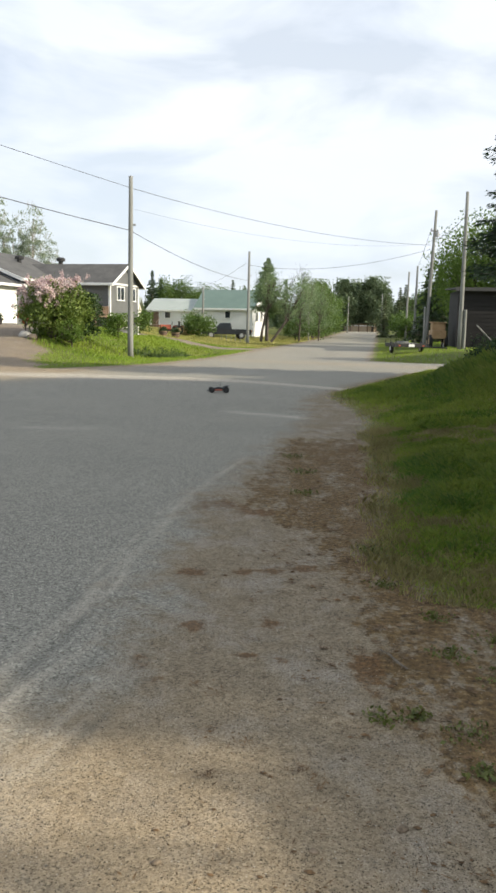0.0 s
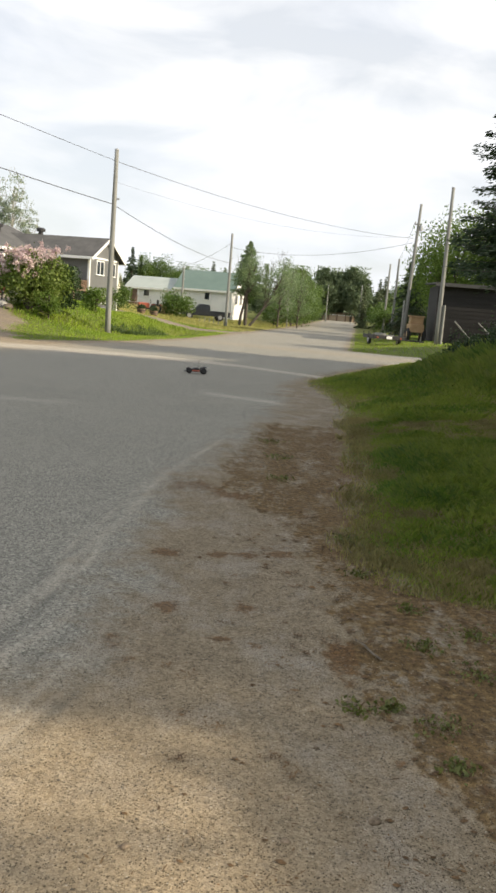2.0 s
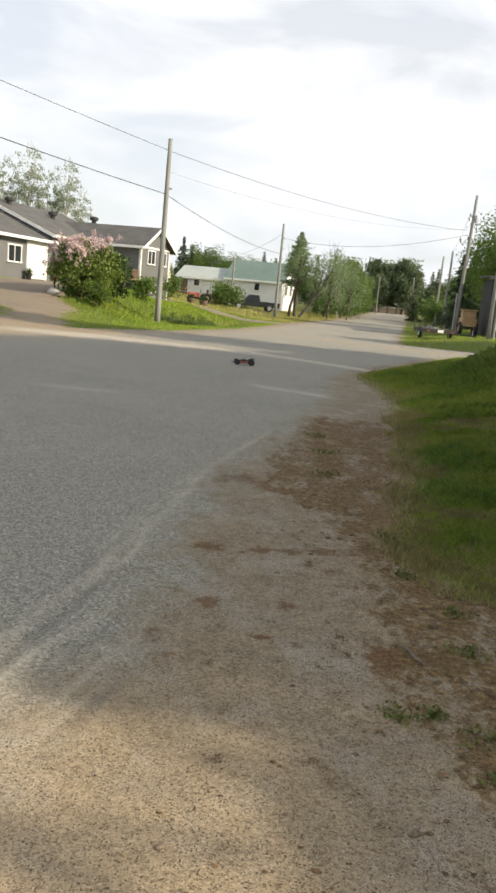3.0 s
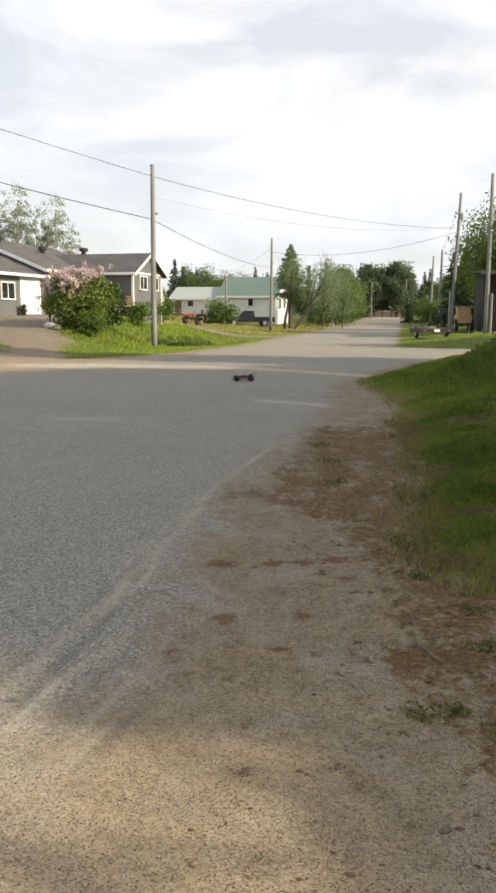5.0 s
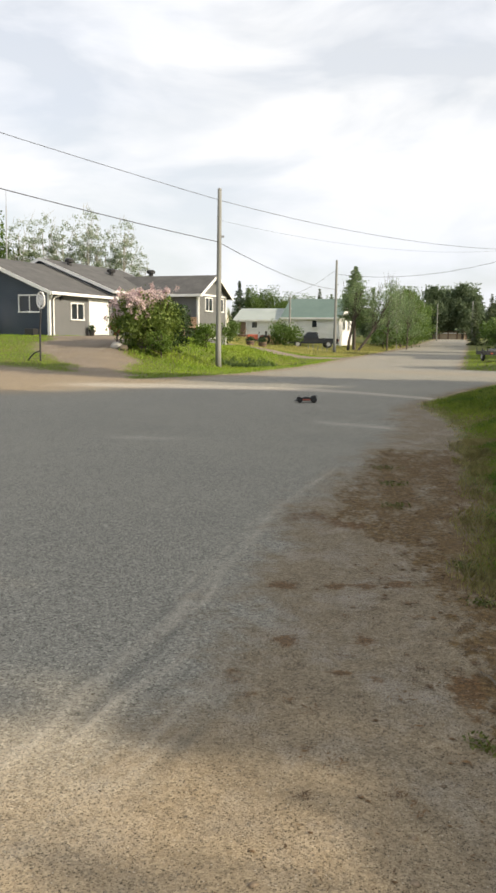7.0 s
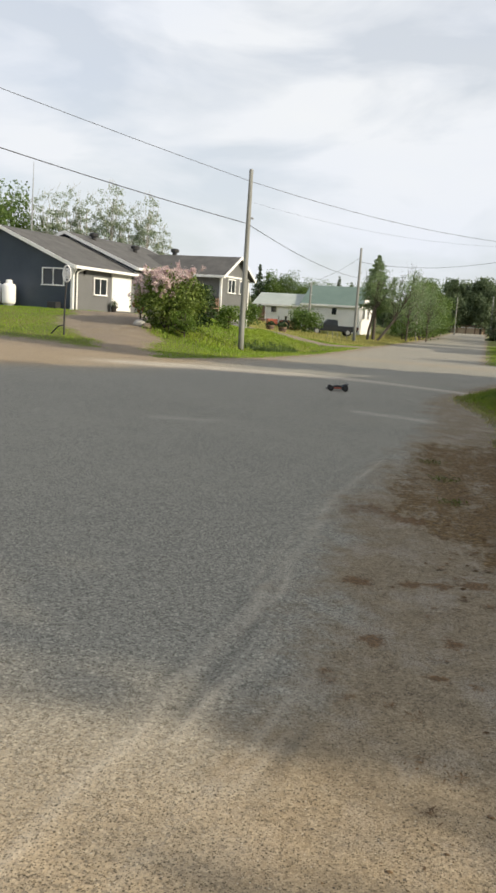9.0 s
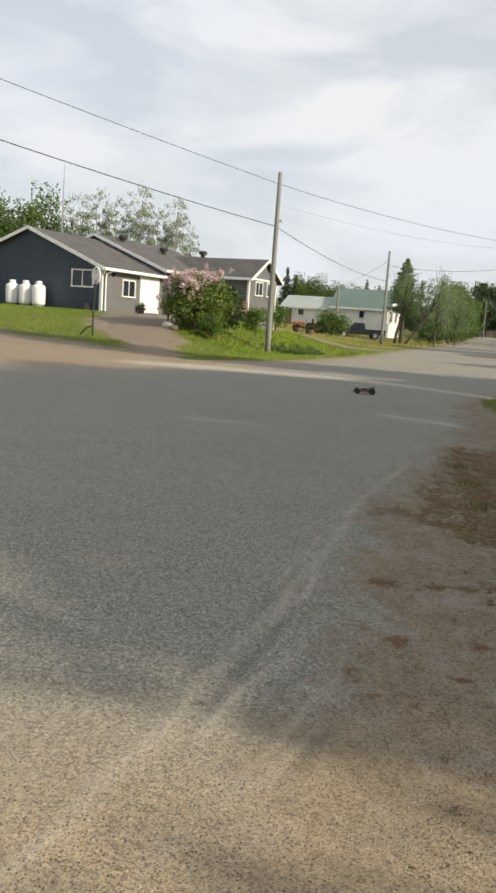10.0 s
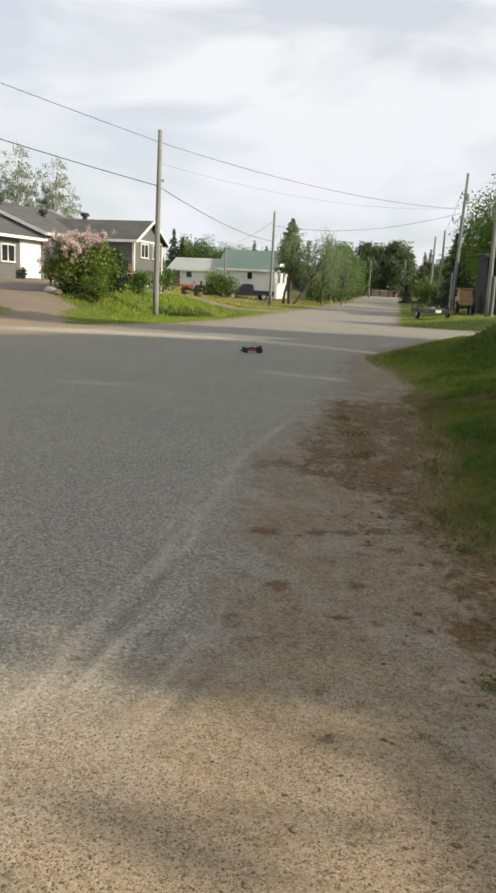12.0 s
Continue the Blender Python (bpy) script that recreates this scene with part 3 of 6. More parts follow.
def cover(me, x, y):
    """Write the edge distances that the ground's material reads."""
    y1, y2 = along(LEFT_EDGE, y), along(RIGHT_EDGE, y)
    vals = {
        "d_asph": np.clip(np.minimum(x - y1, y2 - x), -4, 4),
        "d_grass": np.clip(np.maximum(x - along(RIGHT_TURF, y), along(LEFT_TURF, y) - x), -4, 4),
        "d_sand": np.clip(drive_distance(x, y), -4, 4),
        # The nearest sand fades at the sunlight's edge, so sunlit tan is painted in.
        "dust_and_sun": np.clip(0.15 * tracks(x, y) + 0.8 * (1 - ss(1.7, 3.7, y - 0.1 * x)) * (1 - 0.85 * ss(0.1, 0.65, x + 0.4 * (y - 2))) + 0.28 * ss(18, 21, y) * (1 - ss(27, 31, y)) * ss(4, 9, -x) + 0.05 * ss(36, 44, y) + 0.25 * pale_line(x, y) + 0.30 * np.exp(-((y - 36.4 + 0.45 * (x - 2.5)) / 1.7) ** 2) * ss(-3, 0, x) + 0.42 * ss(-3.4, 0.4, along(LEFT_EDGE, y) - x) * ss(16, 20, y) * (1 - 0.75 * ss(31, 34, y)), 0, 1),
        "rut": np.clip(tracks(x, y) + 1.8 * pale_line(x, y) + 0.9 * np.exp(-((y - 14.45 + 0.65 * x) / 0.22) ** 2) * ss(-0.6, -0.1, x) * (1 - ss(0.8, 1.3, x)) + 0.5 * np.exp(-((y - 11.8) / 0.2) ** 2) * ss(-3.7, -3.1, x) * (1 - ss(-2.6, -2.0, x)), 0, 1),
        "bare": np.clip(runs(x, y, TREADS), 0, 1),
        "brown": np.clip(ss(-0.25, 0.40, x - np.interp(y, [1.8, 2.4, 3.0, 3.5, 4.2, 5.0, 5.8, 6.4, 6.8, 7.6, 8.3, 9.2, 10.8, 12, 14], [0.85, 0.72, 0.58, 0.52, 0.62, 0.48, 0.45, 0.15, -0.05, -0.02, 0.05, 0.2, 0.45, 1.0, 1.7])) * (0.8 + 0.2 * ss(2.3, 2.9, y)) * (1 - 0.9 * ss(10.6, 12, y)), 0, 1.2),
        "rust": np.clip(spots(x, y), 0, 1.2),
    }
    for key, v in vals.items():
        a = me.attributes.new(key, "FLOAT", "POINT")
        a.data.foreach_set("value", np.ascontiguousarray(v, dtype=np.float32))


def sheet(name, xs, ys, keep=None, lift=0.0):
    X, Y = np.meshgrid(xs, ys)
    x, y = X.ravel(), Y.ravel()
    z = land(x, y) + lift
    nx, ny = len(xs), len(ys)
    i = (np.arange(ny - 1)[:, None] * nx + np.arange(nx - 1)[None, :]).ravel()
    f = np.stack([i, i + 1, i + nx + 1, i + nx], 1)
    if keep is not None:
        k = keep(x, y)
        f = f[k[f].all(axis=1)]
        used = np.unique(f)
        m = np.full(len(x), -1)
        m[used] = np.arange(len(used))
        f, x, y, z = m[f], x[used], y[used], z[used]
    me = bpy.data.meshes.new("mesh")
    me.from_pydata(np.stack([x, y, z], 1).tolist(), [], f.tolist())
    cover(me, x, y)
    me.materials.append(M_GROUND)
    me.shade_smooth()
    return new(name, me)


XS = np.concatenate([-np.geomspace(2500, 62, 14), np.arange(-60, -20, 2.0), np.arange(-20, -3, 0.5), np.arange(-3, -1.4, 0.2), np.arange(-1.4, 2.4, 0.035), np.arange(2.4, 4, 0.2), np.arange(4, 20, 0.5), np.arange(20, 62, 2.0), np.geomspace(64, 2500, 14)])
YS = np.concatenate([-np.geomspace(600, 12, 8), np.arange(-10, 1, 1.0), np.arange(1, 7, 0.035), np.arange(7, 16, 0.12), np.arange(16, 62, 0.5), np.arange(62, 130, 2.0), np.geomspace(132, 3000, 24)])
tagged(sheet("ground", XS, YS), "dirt shoulder, green verges and lawns", "ground", kind="structure")


def road_sheet():
    """The road as a ribbon of cross strips, close-set along its ragged near edge."""
    ys = np.concatenate([np.arange(-60, 1, 2.0), np.arange(1, 6, 0.05), np.arange(6, 14, 0.1), np.arange(14, 19, 0.3), np.arange(19, 28, 0.12), np.arange(28, 62, 0.5), np.arange(62, 421, 6.0)])
    inset = np.concatenate([np.arange(0, 1.7, 0.022), np.linspace(1.7, 4.0, 16)[1:]])
    rows = []
    for y in ys:
        a, b = float(along(LEFT_EDGE, y)) - 0.3, float(along(RIGHT_EDGE, y)) + 0.45
        near = b - inset
        rows.append(np.concatenate([near, np.linspace(b - 4.0, a, 30)[1:]]))
    X = np.array(rows)
    Y = np.repeat(ys[:, None], X.shape[1], axis=1)
    x, y = X.ravel(), Y.ravel()
    ny, nx = X.shape
    i = (np.arange(ny - 1)[:, None] * nx + np.arange(nx - 1)[None, :]).ravel()
    f = np.stack([i, i + nx, i + nx + 1, i + 1], 1)
    side = np.minimum(x - along(LEFT_EDGE, y) + 0.3, along(RIGHT_EDGE, y) + 0.45 - x)
    z = land(x, y) + 0.012 * ss(0.0, 0.35, side) - 0.002 + 0.006 * tracks(x, y) - 0.006 * runs(x, y, TREADS)
    me = bpy.data.meshes.new("mesh")
    me.from_pydata(np.stack([x, y, z], 1).tolist(), [], f.tolist())
    cover(me, x, y)
    me.materials.append(M_GROUND)
    me.shade_smooth()
    return new("road", me)


tagged(road_sheet(), "worn grey chip-sealed road with sandy edges", "road", kind="structure")

# ---------- the grey house ----------
HOUSE_TURN = 75.0           # the house's long side runs 15 degrees off the y axis
house = thing("house", "grey sided raised bungalow with attached garage", "house", (-16.47, 45.25, 0), HOUSE_TURN)
Z0 = 0.75


def gable_block(parent, x0, x1, y0, y1, eave, ridge, ends, along_x=True, wall_name="wall"):
    """Clapboard walls and their courses; ridge along x (or y). Returns nothing; eave is the wall top."""
    bm = bmesh.new()
    if along_x:
        ym = (y0 + y1) / 2
        prism(bm, [(x0, y0, Z0), (x0, y1, Z0), (x0, y1, eave), (x0, ym, ridge), (x0, y0, eave)], (x1 - x0, 0, 0))
    else:
        xm = (x0 + x1) / 2
        prism(bm, [(x0, y0, Z0), (x1, y0, Z0), (x1, y0, eave), (xm, y0, ridge), (x0, y0, eave)], (0, y1 - y0, 0))
    part(wall_name, bm, M_SIDING, parent)
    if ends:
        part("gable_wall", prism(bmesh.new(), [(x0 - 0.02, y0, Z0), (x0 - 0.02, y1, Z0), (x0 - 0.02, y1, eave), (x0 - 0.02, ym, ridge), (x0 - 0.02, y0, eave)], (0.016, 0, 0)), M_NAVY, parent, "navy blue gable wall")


def gable_roof(parent, x0, x1, y0, y1, eave, ridge, over, mat, fascia, along_x=True, thick=0.11):
    """Two pitched slabs with overhang, and white boards along the rakes and eaves."""
    def P(u, v, z):
        return (u, v, z) if along_x else (v, u, z)
    a0, a1, b0, b1 = (x0, x1, y0, y1) if along_x else (y0, y1, x0, x1)
    bm_ = (b0 + b1) / 2
    slope = (ridge - eave) / (bm_ - b0)
    for side in (-1, 1):
        be = (b0 if side < 0 else b1) + side * over
        ze = eave - slope * over
        slab = prism(bmesh.new(), [P(a0 - over, be, ze + 0.02), P(a0 - over, bm_, ridge + 0.02), P(a0 - over, bm_, ridge + thick), P(a0 - over, be, ze + thick)], P(a1 - a0 + 2 * over, 0, 0))
        r = part("roof_slope", slab, mat, parent)
        for end in (a0 - over - 0.03, a1 + over - 0.02):
            fb = prism(bmesh.new(), [P(end, be, ze - 0.06), P(end, bm_, ridge - 0.06), P(end, bm_, ridge + thick + 0.03), P(end, be, ze + thick + 0.03)], P(0.05, 0, 0))
            part("rake_board", fb, M_TRIM, r)
        c0, c1 = P(a0 - over, be + side * 0.01, ze - 0.03), P(a1 + over, be + side * 0.11, ze + 0.14)
        g = boxes((min(c0[0], c1[0]), max(c0[0], c1[0]), min(c0[1], c1[1]), max(c0[1], c1[1]), c0[2], c1[2]), bevel=0.02)
        part("gutter", g, M_TRIM, r)


def window_on(parent, plane, at, u0, u1, z0, z1, face=-1, panes=2, name="window"):
    """A white sliding window set on a wall. plane 'x': the wall lies at x = at and u is y; 'y' the other way round."""
    def B(bm, ua, ub, za, zb, d0, d1):
        lo, hi = sorted((at + face * d0, at + face * d1))
        if plane == "x":
            box(bm, lo, hi, ua, ub, za, zb)
        else:
            box(bm, ua, ub, lo, hi, za, zb)
    fr = bmesh.new()
    w = 0.075
    B(fr, u0 - w, u1 + w, z1, z1 + w, 0.0, 0.07)
    B(fr, u0 - w, u0, z0, z1, 0.0, 0.07)
    B(fr, u1, u1 + w, z0, z1, 0.0, 0.07)
    for i in range(1, panes):
        m = u0 + (u1 - u0) * i / panes
        B(fr, m - 0.03, m + 0.03, z0, z1, 0.0, 0.055)
    wo = part(name, fr, M_TRIM, parent)
    s = bmesh.new()
    B(s, u0 - w - 0.03, u1 + w + 0.03, z0 - w, z0, 0.0, 0.10)
    part("sill", s, M_TRIM, wo)
    for i in range(panes):
        g = bmesh.new()
        ua = u0 + (u1 - u0) * i / panes + (0.03 if i else 0)
        ub = u0 + (u1 - u0) * (i + 1) / panes - (0.03 if i < panes - 1 else 0)
        B(g, ua, ub, z0, z1, 0.004, 0.03)
        part("pane", g, M_GLASS, wo)
    return wo


GW = 10.2
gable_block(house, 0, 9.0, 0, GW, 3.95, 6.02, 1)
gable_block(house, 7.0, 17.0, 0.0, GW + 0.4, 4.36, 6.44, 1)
gable_block(house, 11.84, 16.8, -4.0, 4.0, 4.40, 5.70, 0, along_x=False)
gable_roof(house, 0, 7.0 - 0.42, 0, GW, 3.95, 6.02, 0.40, M_SHINGLE, True)
gable_roof(house, 7.0, 17.0, 0, GW + 0.4, 4.36, 6.44, 0.40, M_SHINGLE, True)
gable_roof(house, 11.84, 16.8, -4.0, 4.6, 4.40, 5.70, 0.40, M_SHINGLE, True, along_x=False)
# corner boards and a frieze under the front gable
for cx, cy, z1, dx in ((0.0, 0.0, 3.9, 0), (11.84, -4.0, 4.35, 0), (16.8, -4.0, 4.35, 0)):
    part("corner_board", boxes((cx - 0.03, cx + 0.12, cy - 0.03, cy + 0.12, Z0, z1)) if cx < 16 else boxes((cx - 0.12, cx + 0.03, cy - 0.03, cy + 0.12, Z0, z1)), M_TRIM, house)
part("frieze_board", boxes((11.9, 16.7, -4.045, -3.98, 4.28, 4.40)), M_TRIM, house)
window_on(house, "x", 0.0, 0.62, 2.02, 2.81, 3.70)
window_on(house, "x", 0.0, 8.1, 9.5, 2.98, 3.88)
window_on(house, "y", 0.0, 2.2, 3.5, 2.42, 3.33)
window_on(house, "y", -4.0, 12.96, 14.1, 3.27, 4.12)
window_on(house, "y", -4.0, 15.0, 16.1, 3.27, 4.12)
window_on(house, "y", -4.0, 13.6, 14.7, 1.36, 1.80)
# the white door on the garage's side
dr = bmesh.new()
box(dr, 4.22, 6.28, -0.05, 0.02, 1.50, 3.62)
door = part("door", dr, M_TRIM, house, "white panelled garage side door")
fr = boxes((4.10, 4.22, -0.09, 0.02, 1.46, 3.74), (6.28, 6.40, -0.09, 0.02, 1.46, 3.74), (4.22, 6.28, -0.09, 0.02, 3.62, 3.74))
part("door_frame", fr, M_TRIM, door)
for i in range(4):
    part("panel", boxes((4.34, 6.16, -0.068, -0.05, 1.58 + i * 0.51, 2.01 + i * 0.51), bevel=0.008), M_TRIM, door)
part("door_handle", lathe(bmesh.new(), [(0.03, 0), (0.035, 0.03), (0.012, 0.05)], 10, "Y", (4.36, -0.12, 2.45)), M_STEEL, door)
# downpipe, kicked out from the gutter
part("downpipe", tube(bmesh.new(), [(-0.32, -0.46, 3.78), (-0.20, -0.30, 3.60), (-0.09, -0.10, 3.45), (-0.09, -0.09, 1.3)], 0.05, 8), M_TRIM, house)
part("downpipe", tube(bmesh.new(), [(0.55, -0.46, 3.78), (0.35, -0.12, 3.60), (0.30, -0.09, 3.45), (0.30, -0.09, 1.3)], 0.05, 8), M_TRIM, house)
# wall lamp, roof vents
part("wall_lamp", boxes((1.05, 1.2, -0.16, 0.0, 3.5, 3.72), bevel=0.02), M_BLACK, house)
for vx, vy, vz in ((9.0, 4.55, 6.30), (12.6, 3.35, 5.85), (14.6, 1.15, 5.87)):
    vb = lathe(bmesh.new(), [(0.17, 0), (0.17, 0.24), (0.31, 0.26), (0.32, 0.44), (0.20, 0.52)], 12, "Z", (vx, vy, vz - 0.1))
    part("roof_vent", vb, M_BLACK, house, "dark metal roof vent")
# small porch by the wing
deck = part("porch", boxes((9.6, 11.75, -4.0, -1.2, 2.02, 2.16)), M_DECK, house, "brown wooden porch")
for px, py in ((9.7, -3.9), (11.65, -3.9), (9.7, -2.6)):
    part("post", boxes((px - 0.06, px + 0.06, py - 0.06, py + 0.06, 0.8, 2.78)), M_DECK, deck)
for i in range(12):
    part("picket", boxes((9.80 + i * 0.155, 9.90 + i * 0.155, -3.93, -3.89, 2.16, 2.68)), M_DECK, deck)
part("rail", boxes((9.65, 11.7, -3.97, -3.85, 2.68, 2.74)), M_DECK, deck)


def house_place(x, y):
    p = house.matrix_world @ Vector((x, y, 0))
    return p.x, p.y


# gas tanks along the garage gable
def gas_tank():
    t = thing("propane_tank", "white upright propane tank standing on the lawn by the garage wall", "gas tank", group="propane tanks")
    prof = [(0.20, 0.0), (0.34, 0.02), (0.38, 0.10), (0.39, 0.30), (0.39, 1.00), (0.37, 1.10), (0.28, 1.18), (0.12, 1.22)]
    part("body", lathe(bmesh.new(), prof, 20), M_TANK, t, smooth=True)
    part("valve_hood", lathe(bmesh.new(), [(0.19, 1.16), (0.19, 1.36), (0.17, 1.40), (0.05, 1.41)], 14), M_TANK, t)
    part("foot_ring", lathe(bmesh.new(), [(0.30, -0.08), (0.31, 0.04), (0.28, 0.05)], 16), M_STEEL, t)
    return t


tank = gas_tank()
first = True
for s in (5.75, 4.75, 3.80):
    x, y = house_place(-0.85, s)
    m = pose(x, y, gz(x, y) + 0.10, 0, 0, s * 40)
    if first:
        tank.matrix_world, first = m, False
    else:
        copy_thing(tank, m)
x, y = house_place(-0.7, 8.75)
bl = thing("barrel", "blue plastic barrel standing against the garage wall", "barrel", (x, y, gz(x, y) - 0.02))
part("body", lathe(bmesh.new(), [(0.26, 0), (0.29, 0.05), (0.29, 0.3), (0.305, 0.32), (0.29, 0.34), (0.29, 0.6), (0.305, 0.62), (0.29, 0.64), (0.29, 0.86), (0.25, 0.90)], 18), M_BLUE, bl)
part("lid", lathe(bmesh.new(), [(0.255, 0.895), (0.255, 0.93), (0.20, 0.935)], 18), M_BLACK, bl)
x, y = house_place(-0.5, 0.9)
pl = thing("planter_box", "dark planter box beside the garage corner", "planter", (x, y, gz(x, y) - 0.02), 75)
part("box", boxes((-0.25, 0.25, -0.3, 0.3, 0, 0.42), bevel=0.02), M_BLACK, pl)
x, y = house_place(3.95, -0.35)
pt = thing("flower_pot", "black flower pot standing beside the white door", "flower pot", (x, y, gz(x, y) - 0.01))
part("pot", lathe(bmesh.new(), [(0.13, 0), (0.2, 0.34), (0.22, 0.36), (0.2, 0.38)], 14), M_BLACK, pt)
_r = np.random.default_rng(5)
part("plant", quads_mesh(leaves(_r.normal(size=(160, 3)) * (0.12, 0.12, 0.12) + (0, 0, 0.48), 0.12, _r), M_LEAFDARK), None, pt)["kind"] = "stuff"

# ---------- the white house with the green roof ----------
wh = thing("white_house", "white clapboard house with a green metal roof and low wing", "house", (0.4, 98.5, 0), -13)


def simple_gable(parent, x0, x1, y0, y1, zb, eave, ridge, wall, roof_m, along_x=True, over=0.35):
    bm = bmesh.new()
    if along_x:
        ym = (y0 + y1) / 2
        prism(bm, [(x0, y0, zb), (x0, y1, zb), (x0, y1, eave), (x0, ym, ridge), (x0, y0, eave)], (x1 - x0, 0, 0))
    part("wall", bm, wall, parent)
    ym = (y0 + y1) / 2
    sl = (ridge - eave) / (ym - y0)
    for sd in (1, -1):
        be = (y0 if sd < 0 else y1) + sd * over
        ze = eave - sl * over
        r = part("roof_slope", prism(bmesh.new(), [(x0 - over, be, ze), (x0 - over, ym, ridge), (x0 - over, ym, ridge + 0.12), (x0 - over, be, ze + 0.12)], (x1 - x0 + 2 * over, 0, 0)), roof_m, parent)
    bm = boxes((x0 - over, x1 + over, y0 - over - 0.03, y0 - over, eave - sl * over - 0.1, eave - sl * over + 0.12))
    part("fascia", bm, M_TRIM, r)


simple_gable(wh, -7.0, 0.0, 0.0, 7.5, 0.2, 3.85, 6.05, M_WHITE, M_GREENROOF)
simple_gable(wh, -13.4, -7.0, 0.4, 6.1, 0.2, 3.55, 4.85, M_WHITE, M_PALEROOF)
window_on(wh, "y", -0.02, -3.4, -2.8, 2.6, 3.4, panes=1)
window_on(wh, "y", 0.38, -11.3, -10.6, 2.5, 3.2, panes=1)
window_on(wh, "x", 0.02, 1.6, 2.9, 2.3, 3.4, face=1)
window_on(wh, "x", 0.02, 4.4, 5.5, 2.3, 3.4, face=1)
wdoor = part("door", boxes((-13.0, -12.1, 0.3, 0.4, 1.65, 3.2)), M_DECK, wh)
for jx in (-13.1, -12.1):
    part("door_jamb", boxes((jx, jx + 0.1, 0.26, 0.4, 1.6, 3.3)), M_TRIM, wdoor)
st = part("steps", boxes(*[(-13.2, -11.9, 0.0 - 0.28 * i, 0.3 - 0.28 * i, 0.9, 1.62 - 0.17 * i) for i in range(4)]), M_DECK, wh, "brown wooden steps")
for xx in (-13.15, -11.95):
    part("handrail", tube(bmesh.new(), [(xx, 0.2, 2.45), (xx, -1.0, 1.9), (xx, -1.0, 1.0)], 0.04, 6), M_DECK, st)
# tan house glimpsed between the two
th = thing("tan_house", "small cream house glimpsed behind the grey one", "house", (0, 0, 0), 0)
simple_gable(th, -18.5, -12.9, 92.0, 97.0, 0.3, 3.5, 4.6, paint("cream_siding", (0.55, 0.52, 0.42), (0.66, 0.62, 0.52), 1, 14, 0.7), M_PALEROOF)
window_on(th, "y", 91.98, -14.6, -13.8, 2.1, 3.0, panes=1)

# ---------- utility poles and lines ----------
def utility_pole(at, h, lean=(0.0, 0.0), hardware=False, group="utility poles", label="weathered grey wooden utility pole"):
    x, y = at
    p = thing("utility_pole", label, "utility pole", (x, y, gz(x, y)), 0, group)
    n = 7
    pts = [(lean[0] * i / n, lean[1] * i / n, -0.6 * (i == 0) + h * i / n) for i in range(n + 1)]
    part("shaft", tube(bmesh.new(), pts, [0.15 - 0.055 * i / n for i in range(n + 1)], 12), M_POLE, p, smooth=True)
    part("cap", lathe(bmesh.new(), [(0.10, h - 0.02), (0.105, h + 0.02), (0.02, h + 0.06)], 10, "Z", (lean[0], lean[1], 0)), M_STEEL, p)
    part("cable_guard", boxes((-0.05 - 0.16, 0.05 - 0.16, -0.04, 0.04, 0.2, 3.0)), M_STEEL, p) if hardware else None
    if hardware:
        k = 0.84
        part("crossarm", boxes((lean[0] * k - 0.30, lean[0] * k + 0.22, -0.16, -0.07, h * k + 0.10, h * k + 0.18)), M_POLE, p)
        part("insulator", lathe(bmesh.new(), [(0.03, 0), (0.06, 0.04), (0.04, 0.08), (0.06, 0.12), (0.02, 0.18)], 8, "Z", (lean[0] * k - 0.25, -0.11, h * k + 0.18)), M_STEEL, p)
        part("transformer_can", lathe(bmesh.new(), [(0.10, 0), (0.13, 0.02), (0.13, 0.34), (0.06, 0.40)], 12, "Z", (lean[0] * k + 0.22, -0.02, h * k - 0.3)), M_STEEL, p)
    else:
        part("bracket", boxes((lean[0] * 0.74 - 0.02, lean[0] * 0.74 + 0.24, -0.05, 0.05, h * 0.74 - 0.04, h * 0.74 + 0.05)), M_STEEL, p)
    return p


A, B, C, D = (-5.80, 39.66), (-0.10, 75.33), (13.14, 50.15), (13.24, 60.4)
utility_pole(A, 8.62, (0.03, 0), label="weathered grey wooden utility pole on the grass corner")
utility_pole(B, 8.4, (0.02, 0), label="weathered grey wooden utility pole beside leaning trees")
utility_pole(C, 9.47, (-0.04, 0), label="tall grey wooden utility pole beside the dark shed")
utility_pole(D, 9.95, (0.32, 0), True, label="grey wooden utility pole with crossarm and transformer")
utility_pole((17.0, 83.2), 7.7, (0.05, 0), label="bleached wooden utility pole before the woods")
utility_pole((18.6, 96.0), 8.0, (0.1, 0), label="bleached wooden utility pole before the woods")
utility_pole((27.4, 167.6), 8.2, (-0.1, 0), label="bare wooden pole at the road's far end")
utility_pole((14.2, 149.2), 8.4, label="bare wooden pole at the road's far end")
utility_pole((17.8, 169.0), 7.8, label="bare wooden pole at the road's far end")
utility_pole((22.9, 188.5), 8.3, label="bare wooden pole at the road's far end")
utility_pole((-5.4, 94.7), 5.3, label="thin service pole beside the white house")
utility_pole((-21.5, 10.5), 10.0, label="weathered grey wooden utility pole by the near road")
x, y = 13.38, 50.05
stub = thing("fence_post", "short pale wooden post strapped beside a utility pole", "post", (x, y, gz(x, y)))
part("shaft", tube(bmesh.new(), [(0, 0, -0.4), (0.0, 0, 1.2), (-0.01, 0, 2.45)], [0.10, 0.095, 0.09], 10), M_POLE, stub)


def cable(a, b, sag, r=0.014, label="black overhead line strung between utility poles"):
    a, b = Vector(a), Vector(b)
    pts = [a.lerp(b, i / 24) - Vector((0, 0, sag * 4 * (i / 24) * (1 - i / 24))) for i in range(25)]
    o = part("overhead_line", tube(bmesh.new(), pts, r, 5), M_WIRE)
    return tagged(o, label, "power line", "overhead lines")


